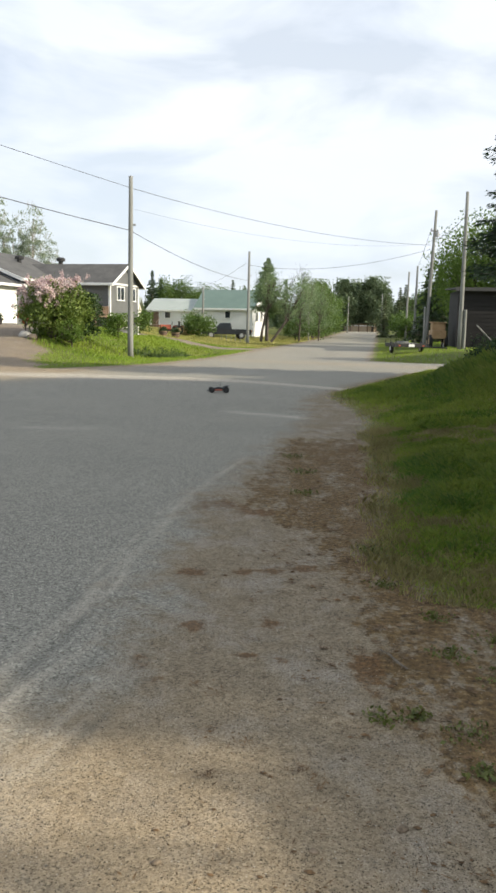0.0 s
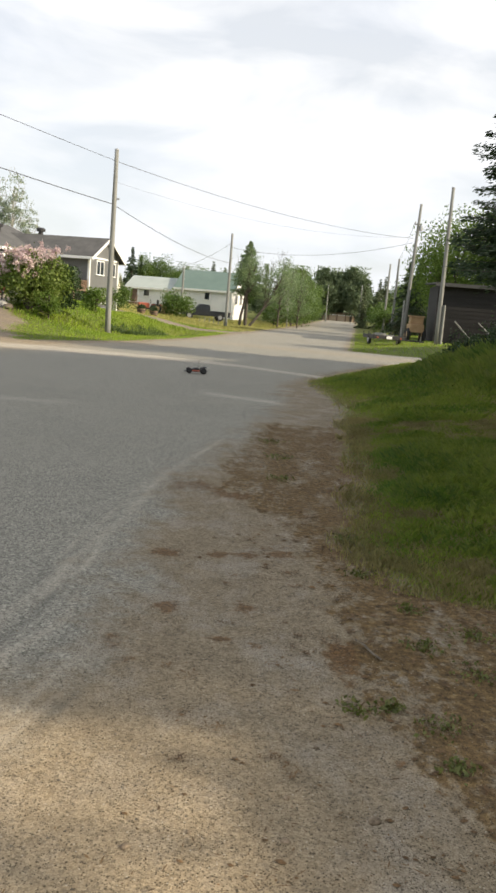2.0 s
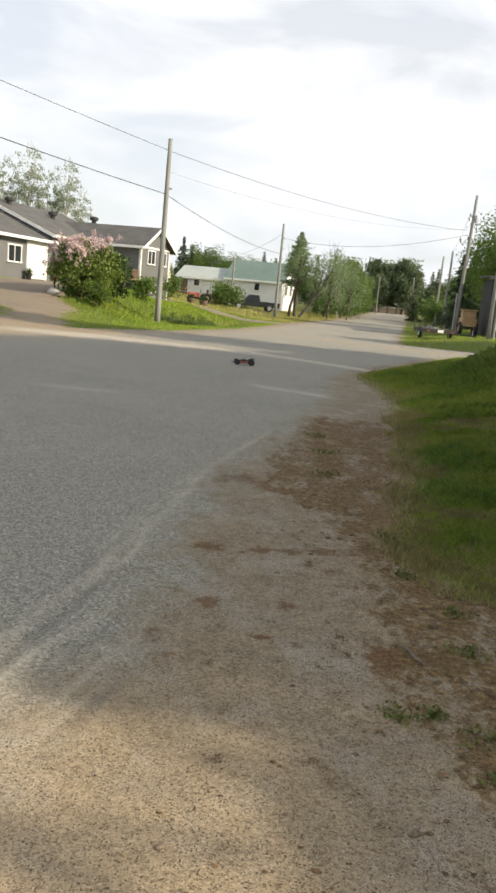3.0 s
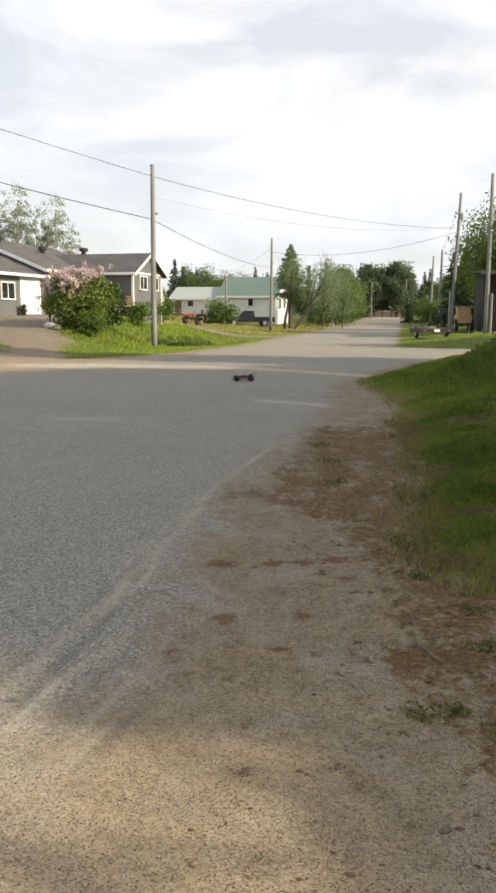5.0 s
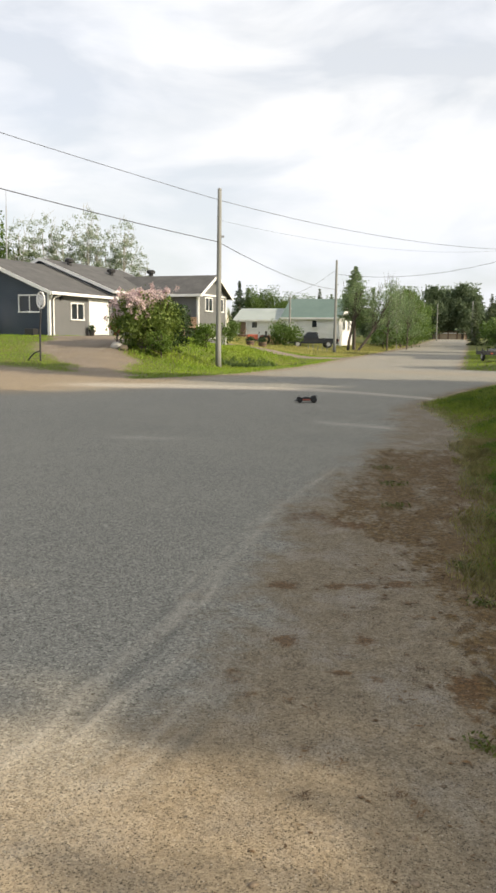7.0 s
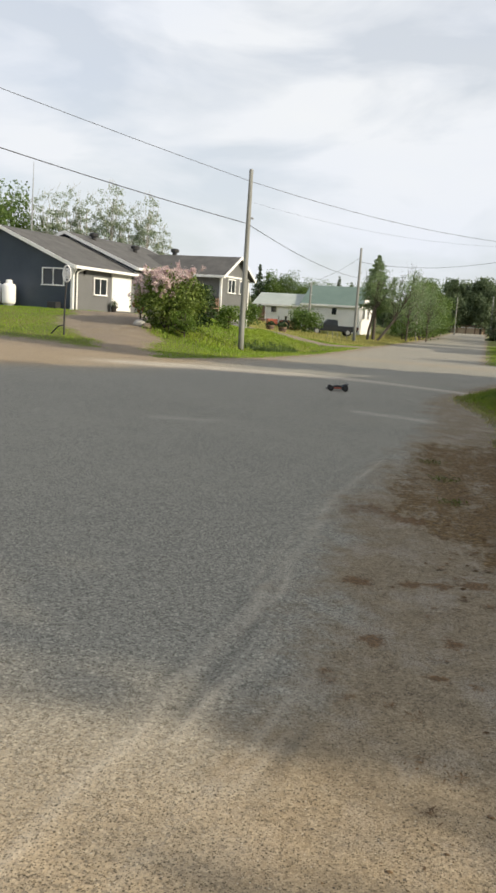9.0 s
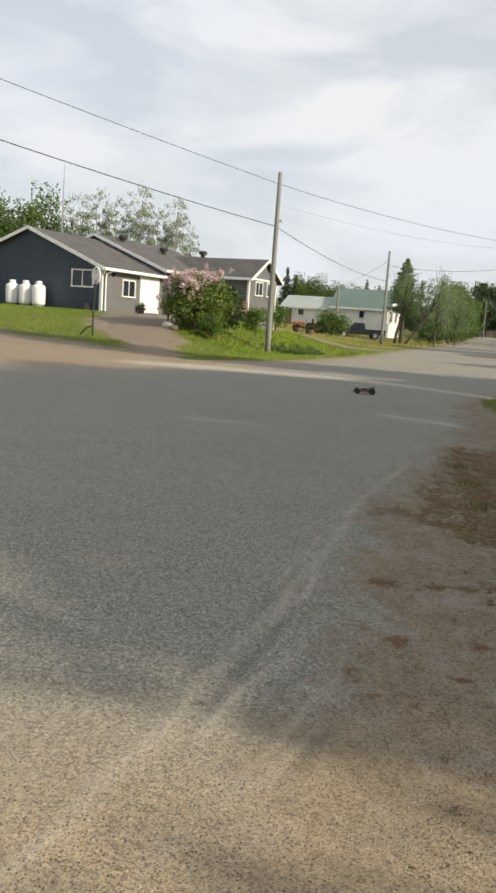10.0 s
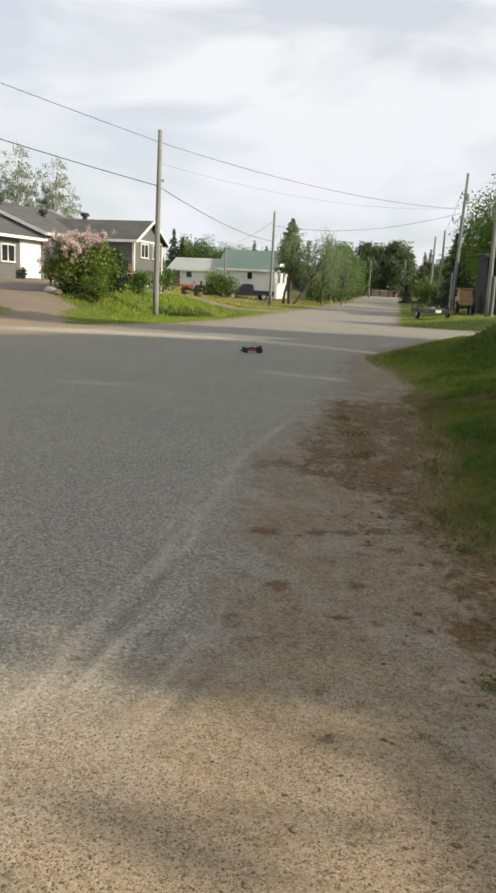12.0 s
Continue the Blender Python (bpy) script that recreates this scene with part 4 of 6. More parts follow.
cable((A[0], A[1], 8.05), (-21.5, 10.5, 9.7), 0.15, 0.012)
cable((A[0] + 0.05, A[1], 6.05), (-21.5, 10.5, 8.25), 0.30, 0.018)
cable((A[0], A[1], 8.05), (D[0], D[1], 7.8), 0.55, 0.012)
cable((A[0] + 0.1, A[1], 6.0), (B[0], B[1], 5.8), 0.4, 0.016)
cable((A[0], A[1], 7.1), (D[0], D[1], 7.9), 0.75, 0.005)
cable((D[0], D[1], 7.5), (B[0], B[1], 7.2), 0.8, 0.013)
cable((D[0], D[1], 9.0), (17.0, 83.2, 8.0), 0.3, 0.012)
cable((D[0], D[1], 8.1), (C[0], C[1], 8.6), 0.3, 0.012)
cable((B[0], B[1], 7.6), (-5.4, 94.7, 6.2), 0.3, 0.012)
cable((C[0], C[1], 6.2), (22.0, 41.0, 8.2), 0.4, 0.014)

# ---------- trees ----------
def broad_tree(name, label, h, r, base, clusters, per, leaf, mat, bark, seed, trunk=0.16, lean=(0, 0), sparse=1.0, category="tree", bend=1.4, twigs=0):
    """Tapered trunk, limbs to every clump, and a crown of single leaves gathered in uneven clumps."""
    rng = np.random.default_rng(seed)
    t = thing(name, label, category)
    bm = bmesh.new()
    lx, ly = lean
    top = np.array([lx, ly, h * 0.86])
    path = [(lx * f ** bend + rng.normal() * 0.05 * h * 0.1 * (f > 0), ly * f ** bend + rng.normal() * 0.05 * h * 0.1 * (f > 0), h * 0.86 * f - 0.3 * (f == 0)) for f in np.linspace(0, 1, 7)]
    tube(bm, path, [trunk * (1 - 0.85 * f) + 0.012 for f in np.linspace(0, 1, 7)], 8)
    cs = []
    while len(cs) < clusters:
        d = rng.normal(size=3)
        d /= np.linalg.norm(d)
        f = rng.uniform(0.45, 1.0)
        zc = base + (h - base) * 0.52
        wob = 1 + 0.28 * math.sin(3 * math.atan2(d[1], d[0]) + seed) * rng.uniform(0.4, 1)
        c = np.array([d[0] * r * f * wob, d[1] * r * f * wob, zc + d[2] * (h - base) * 0.48 * f])
        k = np.clip(c[2] / h, 0, 1)
        c[:2] += np.array([lx, ly]) * k ** (bend * 0.85)
        cs.append(c)
    cs = np.array(cs)
    for c in cs[: min(len(cs), 26)]:
        z0 = np.clip(c[2] * rng.uniform(0.45, 0.8), base * 0.6, h * 0.8)
        f = z0 / (h * 0.86)
        a = np.array([lx * f ** bend, ly * f ** bend, z0])
        mid = (a + c) / 2 + np.array([0, 0, -0.06 * h * 0.2])
        tube(bm, [tuple(a), tuple(mid), tuple(c)], [trunk * 0.34 * (1 - f) + 0.02, trunk * 0.2 * (1 - f) + 0.014, 0.008], 5)
    for _ in range(twigs):
        c = cs[int(rng.integers(0, len(cs)))]
        if c[2] > base + (h - base) * 0.45:
            e = c + np.array([rng.normal() * 0.3, rng.normal() * 0.3, rng.uniform(0.7, 1.9)])
            g = (c + e) / 2 + rng.normal(size=3) * 0.10
            tube(bm, [tuple(c), tuple(g), tuple(e)], [0.022, 0.014, 0.005], 4)
            tube(bm, [tuple(g), tuple(g + np.array([rng.normal() * 0.3, rng.normal() * 0.2, 0.45]))], [0.011, 0.004], 4)
    part("trunk", bm, bark, t)
    size = rng.uniform(0.5, 1.25, len(cs)) * r * 0.36 * sparse
    own = rng.integers(0, len(cs), clusters * per)
    pts = cs[own] + np.clip(rng.normal(size=(len(own), 3)), -1.35, 1.35) * size[own][:, None] * np.array([0.75, 0.75, 0.6])
    part("crown", quads_mesh(leaves(pts, leaf, rng), mat), None, t)
    return t


def conifer(name, label, h, r, base, whorls, mat, seed, droop=0.25, spray=0.5, per=14, top_r=0.05, slim=0.34, boughs=(5, 8)):
    """Straight trunk, whorls of drooping boughs, each bough set with needle sprays."""
    rng = np.random.default_rng(seed)
    t = thing(name, label, "spruce tree")
    bm = bmesh.new()
    tube(bm, [(0, 0, -0.3), (0.03, 0, h * 0.5), (0, 0.02, h)], [0.028 * h * 0.6 + 0.05, 0.018 * h * 0.6 + 0.02, 0.012], 8)
    cen, dirs = [], []
    for i in range(whorls):
        f = i / (whorls - 1)
        z = base + (h - base) * f
        L = (r * (1 - f) ** 0.85 + top_r) * rng.uniform(0.75, 1.15)
        for k in range(int(rng.integers(*boughs))):
            a = rng.uniform(0, 2 * math.pi)
            ln = L * rng.uniform(0.6, 1.15)
            d = np.array([math.cos(a), math.sin(a), 0])
            end = d * ln + np.array([0, 0, z - droop * ln])
            if ln > 0.5 * r:
                tube(bm, [(0, 0, z), tuple((d * ln * 0.5 + np.array([0, 0, z - droop * ln * 0.35]))), tuple(end)], [0.03, 0.02, 0.006], 4)
            m = max(3, int(per * ln / r) + 3)
            s = rng.uniform(0.12, 1.0, m)
            side = np.array([-d[1], d[0], 0])
            off = rng.normal(size=m) * 0.22 * ln * (1.05 - s * 0.75)
            c = d[None] * (s * ln)[:, None] + side[None] * off[:, None] + np.stack([np.zeros(m), np.zeros(m), z - droop * ln * s ** 1.3 - np.abs(off) * 0.25 + rng.normal(size=m) * 0.05], 1)
            cen.append(c)
            dirs.append(d[None] * 1.0 + side[None] * (np.sign(off) * 0.8)[:, None] + np.array([0, 0, -0.35])[None])
    part("trunk", bm, M_BARK, t)
    cen, dirs = np.concatenate(cen), np.concatenate(dirs)
    part("crown", quads_mesh(leaves(cen, spray, rng, dirs, slim), mat), None, t)
    return t


def stand(tree, places, group, scale=(0.85, 1.15), seed=1):
    """Put a tree, and copies of it, on the land."""
    rng = random.Random(seed)
    for i, (x, y, k) in enumerate(places):
        m = pose(x, y, gz(x, y) - 0.05, 0, 0, rng.uniform(0, 360))
        o = tree
        if i:
            o = copy_thing(tree, m)
        tagged(o, group=group)
        o.matrix_world = m @ Matrix.Scale(k, 4)


# lilac, in flower, on the bank by the drive
def lilac(at):
    rng = np.random.default_rng(21)
    t = thing("lilac_bush", "large lilac bush with pink blossom on a grassy bank", "bush", at)
    bm = bmesh.new()
    for k in range(16):
        a = rng.uniform(0, 6.28)
        r = rng.uniform(0.5, 1.5)
        tube(bm, [(0.25 * math.cos(a), 0.25 * math.sin(a), -0.2), (0.6 * r * math.cos(a), 0.6 * r * math.sin(a), 1.2), (r * math.cos(a), r * math.sin(a), rng.uniform(1.8, 2.7))], [0.045, 0.03, 0.01], 5)
    part("stems", bm, M_BARK, t)
    cs = []
    for k in range(150):
        d = rng.normal(size=3)
        d /= np.linalg.norm(d)
        f = rng.uniform(0.45, 1.0)
        cs.append((d[0] * 1.72 * f, d[1] * 1.5 * f, 1.45 + d[2] * 1.28 * f * (1 - 0.10 * d[0])))
    cs = np.array(cs)
    own = rng.integers(0, len(cs), 11000)
    p = cs[own] + rng.normal(size=(11000, 3)) * 0.20
    p = p[p[:, 2] > 0.15]
    part("foliage", quads_mesh(leaves(p, 0.13, rng, None, 0.7), M_LILACLEAF), None, t)
    up = cs[(cs[:, 2] > 1.88 + 0.12 * np.maximum(cs[:, 0], 0)) | ((cs[:, 2] > 1.35) & (cs[:, 0] < -0.95))]
    up = np.repeat(up, 9, axis=0) + rng.normal(size=(len(up) * 9, 3)) * 0.22 + np.array([0, 0, 0.12])
    f = np.repeat(up, 34, axis=0) + rng.normal(size=(len(up) * 34, 3)) * np.array([0.06, 0.06, 0.07]) + unit(np.repeat(up - np.array([0, 0, 1.2]), 34, axis=0)) * 0.10
    part("blossom", quads_mesh(leaves(f, 0.075, rng, None, 0.9), M_LILAC), None, t, "pale pink blossom")
    return t


lilac((-9.3, 38.9, gz(-9.3, 38.9)))
dark_bush = broad_tree("bush", "dense dark green bush beside the lilac", 2.6, 0.85, 0.1, 60, 120, 0.13, M_LEAFDARK, M_BARK, 31, 0.05, category="bush")
dark_bush.matrix_world = pose(-8.25, 39.9, gz(-8.25, 39.9))
low = broad_tree("bush", "low yellow-green bush below the porch", 1.45, 0.85, 0.05, 26, 100, 0.12, M_LEAFBRIGHT, M_BARK, 32, 0.03, category="bush")
low.matrix_world = pose(-7.2, 44.6, gz(-7.2, 44.6))
sprout = broad_tree("bush", "yellow-green sprouting shrub in front of the lilac", 1.35, 0.55, 0.05, 22, 90, 0.10, M_LEAFBRIGHT, M_BARK, 36, 0.03, category="bush")
sprout.matrix_world = pose(-8.25, 37.7, gz(-8.25, 37.7))
orange = broad_tree("bush", "small shrub with orange-red leaves beside the lilac", 1.45, 0.34, 0.35, 14, 60, 0.10, leaf_mat("orange_red_leaves", (0.30, 0.06, 0.03), (0.48, 0.13, 0.06), (0.62, 0.28, 0.14), 0.35), M_BARK, 37, 0.03, category="bush")
orange.matrix_world = pose(-10.95, 39.7, gz(-10.95, 39.7))
wb = broad_tree("bush", "round green bush on the white house's lawn", 2.4, 1.6, 0.1, 40, 90, 0.2, M_LEAF, M_BARK, 33, 0.05, category="bush")
wb.matrix_world = pose(-5.0, 79.8, gz(-5.0, 79.8))
gb = broad_tree("bush", "overgrown garden shrub beside the grey house", 2.2, 1.3, 0.1, 30, 80, 0.18, M_LEAF, M_BARK, 34, 0.05, category="bush")
stand(gb, [(-8.5, 61.0, 0.95), (-11.8, 72.0, 1.0), (-9.2, 66.0, 0.6), (5.6, 97.0, 1.2), (8.2, 104.0, 1.5), (9.6, 113.0, 1.7), (11.0, 122.0, 1.9), (12.6, 132.0, 2.0), (13.6, 145.0, 2.2), (15.0, 160.0, 2.2), (19.3, 96.0, 1.4), (21.0, 104.0, 1.7), (23.0, 114.0, 1.9), (26.5, 128.0, 2.0), (31.0, 158.0, 2.2)], "garden shrubs")

# spruce on the near verge, and unseen broadleaf trees added to shade the road
big = conifer("spruce_tree", "tall dark spruce on the grassy verge", 17.5, 2.95, 2.75, 120, M_NEEDLE, 41, 0.02, 0.17, 330, slim=0.24, boughs=(10, 15))
stand(big, [(10.0, 24.6, 1.0)], "verge spruces")
shade = broad_tree("maple_tree", "unseen broadleaf tree added on the verge to shade the road", 10.4, 4.1, 1.6, 260, 130, 0.34, M_LEAF, M_BARK, 42, 0.28, sparse=0.72)
stand(shade, [(9.2, 4.55, 0.95), (6.45, 0.2, 0.30), (10.6, 9.6, 1.0), (12.0, 14.0, 1.0), (14.2, 17.0, 0.8), (15.5, 8.0, 1.05), (21.0, 37.6, 0.82)], "verge trees", seed=3)

vb = broad_tree("bush", "dark leafy shrub on the verge under the spruce", 1.5, 1.15, 0.05, 34, 120, 0.10, M_LEAFDARK, M_BARK, 35, 0.04, category="bush")
stand(vb, [(6.2, 20.3, 0.62), (7.0, 20.1, 0.72), (7.9, 20.6, 0.9), (8.3, 22.4, 1.0)], "verge shrubs", seed=11)

# beyond the side road, by the shed
maple = broad_tree("maple_tree", "sunlit broadleaf tree behind the dark shed", 10.5, 3.6, 1.5, 90, 170, 0.2, M_LEAFBRIGHT, M_BARK, 43, 0.22)
stand(maple, [(18.8, 68.0, 1.0), (22.5, 66.0, 1.1), (26.0, 63.0, 1.2), (22.0, 80.0, 0.9)], "trees behind the shed")
sp2 = conifer("spruce_tree", "dark young spruce beside the road", 8.0, 2.5, 0.4, 30, M_NEEDLE, 44, 0.3, 0.42, 34)
stand(sp2, [(17.6, 80.0, 0.9), (19.6, 84.0, 1.0), (-15.1, 126.0, 1.02), (-14.0, 128.5, 0.9)], "young spruces")
pointed = conifer("spruce_tree", "pointed spruce with bare lower trunk behind leaning trees", 8.8, 2.2, 3.3, 42, M_WILLOW, 45, 0.06, 0.26, 60, top_r=0.22)
stand(pointed, [(1.95, 87.0, 1.0)], "young spruces")
# crooked trees by the second pole
for i, (x, y, h, r, lx, ly, lab) in enumerate(((1.25, 84.0, 7.6, 1.9, 1.5, 0.2, "crooked broadleaf tree leaning over the verge"), (2.0, 83.2, 6.6, 2.3, 3.6, 0.3, "broadleaf tree leaning far over towards the road"), (5.6, 90.0, 8.0, 2.5, 0.3, 0, "broadleaf tree with thin bare upper twigs"), (8.2, 95.0, 6.9, 2.2, 0.2, 0, "broadleaf tree with thin bare upper twigs"))):
    o = broad_tree("willow_tree", lab, h, r, (3.1, 2.3, 0.3, 0.2)[i], (60, 62, 80, 70)[i], 62, 0.13, M_WILLOW, M_BARK, 50 + i, (0.15, 0.15, 0.09, 0.08)[i], (lx, ly), 0.66, bend=(1.5, 0.75, 1.4, 1.4)[i], twigs=(10, 16, 34, 26)[i])
    o.matrix_world = pose(x, y, gz(x, y))
pop = broad_tree("poplar_tree", "pale thin poplar with airy leaves", 11.0, 1.6, 2.4, 95, 34, 0.18, M_LEAFPALE, M_PALEBARK, 60, 0.13, (0.3, 0), 0.55, twigs=40)
stand(pop, [(-28.6, 72.0, 0.94), (-26.9, 73.0, 1.0), (-25.3, 73.5, 0.95), (-23.3, 74.0, 1.06), (-21.4, 74.2, 0.88), (-20.0, 74.6, 0.98), (-18.9, 76.0, 0.74), (7.2, 97.0, 0.70)], "pale poplars", seed=5)
mid = broad_tree("maple_tree", "green broadleaf tree behind the houses", 10.0, 3.3, 1.2, 80, 170, 0.26, M_LEAF, M_BARK, 61, 0.2)
stand(mid, [(-36.0, 69.0, 0.95), (-32.5, 72.0, 1.05), (-38.5, 74.0, 1.0), (-13.0, 129.0, 0.74), (-10.6, 130.0, 0.78), (-8.0, 133.0, 0.72), (-5.0, 136.0, 0.72), (-1.5, 140.0, 0.70), (2.0, 142.0, 0.74), (9.2, 117.0, 0.8), (11.0, 126.0, 0.85), (12.0, 138.0, 0.9), (13.0, 158.0, 1.0), (16.2, 178.0, 1.0), (33.0, 150.0, 0.9), (36.0, 165.0, 1.0), (26.0, 110.0, 0.62), (23.0, 98.0, 0.55), (25.5, 118.0, 0.62), (28.5, 126.0, 0.66), (31.0, 140.0, 0.72), (8.6, 108.0, 0.66), (10.0, 120.0, 0.72)], "trees behind the houses", seed=6)
fir = conifer("spruce_tree", "dark spruce in the far woods", 12.0, 3.0, 0.5, 26, M_PINE, 62, 0.3, 0.75, 24)
stand(fir, [ (-1.0, 150.0, 0.66), (22.0, 119.0, 0.60), (23.4, 122.0, 0.64), (21.8, 131.0, 0.58), (24.6, 113.0, 0.56), (20.9, 104.0, 0.40), (30.0, 118.0, 0.68), (33.0, 128.0, 0.7), (28.5, 105.0, 0.6), (35.0, 140.0, 0.85), (38.5, 152.0, 0.9), (31.5, 138.0, 0.8), (41.0, 185.0, 1.0), (45.0, 190.0, 1.0), (49.0, 196.0, 1.0), (54.0, 200.0, 1.05), (12.5, 170.0, 0.72), (13.0, 190.0, 0.8), (17.0, 205.0, 0.8), (21.0, 212.0, 0.66), (24.0, 220.0, 0.64), (8.0, 180.0, 0.9), (3.0, 185.0, 0.9), (-4.0, 190.0, 0.9)], "far spruces", seed=7)
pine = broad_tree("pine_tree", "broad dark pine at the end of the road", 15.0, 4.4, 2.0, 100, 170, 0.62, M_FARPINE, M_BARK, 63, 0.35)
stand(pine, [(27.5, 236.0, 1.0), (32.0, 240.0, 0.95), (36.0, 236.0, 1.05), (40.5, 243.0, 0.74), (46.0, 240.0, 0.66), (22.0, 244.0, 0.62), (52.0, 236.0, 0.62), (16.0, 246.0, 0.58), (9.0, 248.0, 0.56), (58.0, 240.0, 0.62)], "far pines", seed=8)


# woods all round the horizon, as one mass
def far_woods():
    rng = np.random.default_rng(77)
    out = []
    for k in range(260):
        a = rng.uniform(-2.4, 2.4)
        d = rng.uniform(260, 420)
        if abs(a - 0.14) < 0.03:
            d = rng.uniform(300, 420)
        x, y = d * math.sin(a), d * math.cos(a)
        h = rng.uniform(7, 11)
        m = 130
        f = rng.uniform(0, 1, m) ** 0.8
        rr = 4.2 * (1 - f * 0.8)
        th = rng.uniform(0, 6.28, m)
        r = rr * np.sqrt(rng.uniform(0, 1, m))
        p = np.stack([x + r * np.cos(th), y + r * np.sin(th), gz(x, y) + 0.3 + f * h], 1)
        out.append(leaves(p, 1.9, rng, None, 0.7))
    for k in range(420):
        a, d = rng.uniform(-0.9, 0.9), rng.uniform(245, 285)
        x, y = d * math.sin(a), d * math.cos(a)
        m = 40
        p = np.stack([x + rng.normal(0, 2.5, m), y + rng.normal(0, 2.0, m), gz(x, y) + 3.6 * rng.uniform(0, 1, m)], 1)
        out.append(leaves(p, 1.5, rng, None, 0.7))
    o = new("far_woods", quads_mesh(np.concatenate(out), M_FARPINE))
    tagged(o, "dark mixed woods along the horizon", "woods", kind="stuff")


far_woods()


# ---------- grass ----------
def blades(name, label, pts, height, width, mat, seed, lean=0.45):
    """Bent two-piece blades, each a strip of its own."""
    rng = np.random.default_rng(seed)
    k = len(pts)
    base = np.column_stack([pts, land(pts[:, 0], pts[:, 1]) - 0.01])
    a = rng.uniform(0, 2 * math.pi, k)
    d = np.stack([np.cos(a), np.sin(a), np.zeros(k)], 1)
    s = np.stack([-np.sin(a), np.cos(a), np.zeros(k)], 1)
    h = (height * rng.uniform(0.55, 1.3, k))[:, None]
    w = (width * rng.uniform(0.7, 1.3, k))[:, None]
    b = lean * rng.uniform(0.2, 1.4, k)[:, None]
    up = np.array([[0, 0, 1.0]])
    mid = base + up * h * 0.6 + d * h * b * 0.3
    tip = base + up * h * (1 - 0.25 * b) + d * h * b
    v = np.empty((k, 5, 3))
    v[:, 0], v[:, 1] = base - s * w, base + s * w
    v[:, 2], v[:, 4] = mid + s * w * 0.7, mid - s * w * 0.7
    v[:, 3] = tip
    o = new(name, quads_mesh(v.reshape(-1, 3), mat, 5))
    return tagged(o, label, "grass", kind="stuff")


def scatter(n, x0, x1, y0, y1, keep, seed):
    rng = np.random.default_rng(seed)
    p = np.column_stack([rng.uniform(x0, x1, n), y0 + (y1 - y0) * rng.uniform(0, 1, n)])
    return p[keep(p[:, 0], p[:, 1], rng)]


def patchy(x, y):
    return 0.5 + 0.5 * np.sin(1.9 * x + 0.8 * np.sin(1.1 * y)) * np.sin(1.3 * y + 0.9 * np.sin(1.7 * x))


def right_keep(x, y, rng):
    f = x - along(RIGHT_TURF, y) + (patchy(x * 4.2, y * 2.2) - 0.5) * 0.22
    return (f > rng.uniform(-0.12, 0.45, len(x))) & (drive_distance(x, y) < 0)


def value_noise(x, y, cell, seed):
    """Smooth random values between 0 and 1 on a square lattice."""
    g = np.random.default_rng(seed).uniform(size=(64, 64))
    u, v = x / cell, y / cell
    i, j = np.floor(u).astype(int), np.floor(v).astype(int)
    a, b = u - i, v - j
    a, b = a * a * (3 - 2 * a), b * b * (3 - 2 * b)
    q = lambda di, dj: g[(i + di) % 64, (j + dj) % 64]
    return (q(0, 0) * (1 - a) + q(1, 0) * a) * (1 - b) + (q(0, 1) * (1 - a) + q(1, 1) * a) * b


def lushness(x, y):
    """How rank the verge grows: worn in bands, thick between them and up the bank."""
    k = np.interp(y, [4.0, 4.8, 5.6, 6.4, 7.4, 9.0, 10.2, 13.0, 15.0, 18.0, 30.0], [0.45, 0.64, 0.46, 0.68, 0.95, 0.86, 0.52, 0.46, 0.56, 0.80, 0.95])
    k = k + 0.75 * (value_noise(x, y, 0.55, 11) - 0.5) + 0.45 * (value_noise(x, y, 0.16, 12) - 0.5)
    return np.clip(k * (0.55 + 0.45 * ss(-0.1, 0.5, x - along(RIGHT_TURF, y))), 0, 1)


p = scatter(300000, 0.7, 5.2, 4.0, 12.5, right_keep, 1)
rk = lushness(p[:, 0], p[:, 1])
pick = np.random.default_rng(31).uniform(size=len(p))
g = p[pick < 0.06 + 0.74 * rk]
rg = lushness(g[:, 0], g[:, 1]) * (0.2 + 0.8 * ss(-0.05, 0.75, g[:, 0] - along(RIGHT_TURF, g[:, 1])))
blades("verge_grass", "uneven green grass on the near verge", g, 0.022 + 0.13 * rg ** 1.5, 0.0030, M_GRASS, 1, 0.6)
d = p[pick > 0.20 + 0.72 * rk]
blades("dry_grass", "short dry brown grass worn through the verge", d, 0.035 + 0.05 * value_noise(d[:, 0], d[:, 1], 0.2, 13), 0.0024, M_STRAW, 8, 0.5)
p = scatter(300000, 1.5, 13.0, 12.0, 33.0, right_keep, 2)
f = p[:, 0] - along(RIGHT_TURF, p[:, 1])
rk = lushness(p[:, 0], p[:, 1])
pick = np.random.default_rng(32).uniform(size=len(p))
tall = ss(14, 17.5, p[:, 1]) * ss(1.7, 4.2, f) * (0.6 + 0.4 * value_noise(p[:, 0], p[:, 1], 0.8, 14))
green = pick < 0.10 + 0.90 * np.maximum(rk, tall)
h = 0.03 + 0.15 * rk * ss(-0.1, 0.9, f) + 0.60 * tall
blades("tall_grass", "tall rank grass on the verge bank", p[green], h[green], 0.006 + 0.0025 * tall[green], M_GRASS, 2, 0.55)
blades("dry_grass", "short dry brown grass worn through the verge", p[~green], 0.04 + 0.05 * rk[~green], 0.005, M_STRAW, 9, 0.5)
p = scatter(40000, 6.0, 30.0, 38.0, 90.0, right_keep, 3)
blades("far_verge_grass", "sunlit grass beside the trailer and shed", p, 0.07 + 0.07 * patchy(p[:, 0], p[:, 1]), 0.010, M_LAWN, 3)
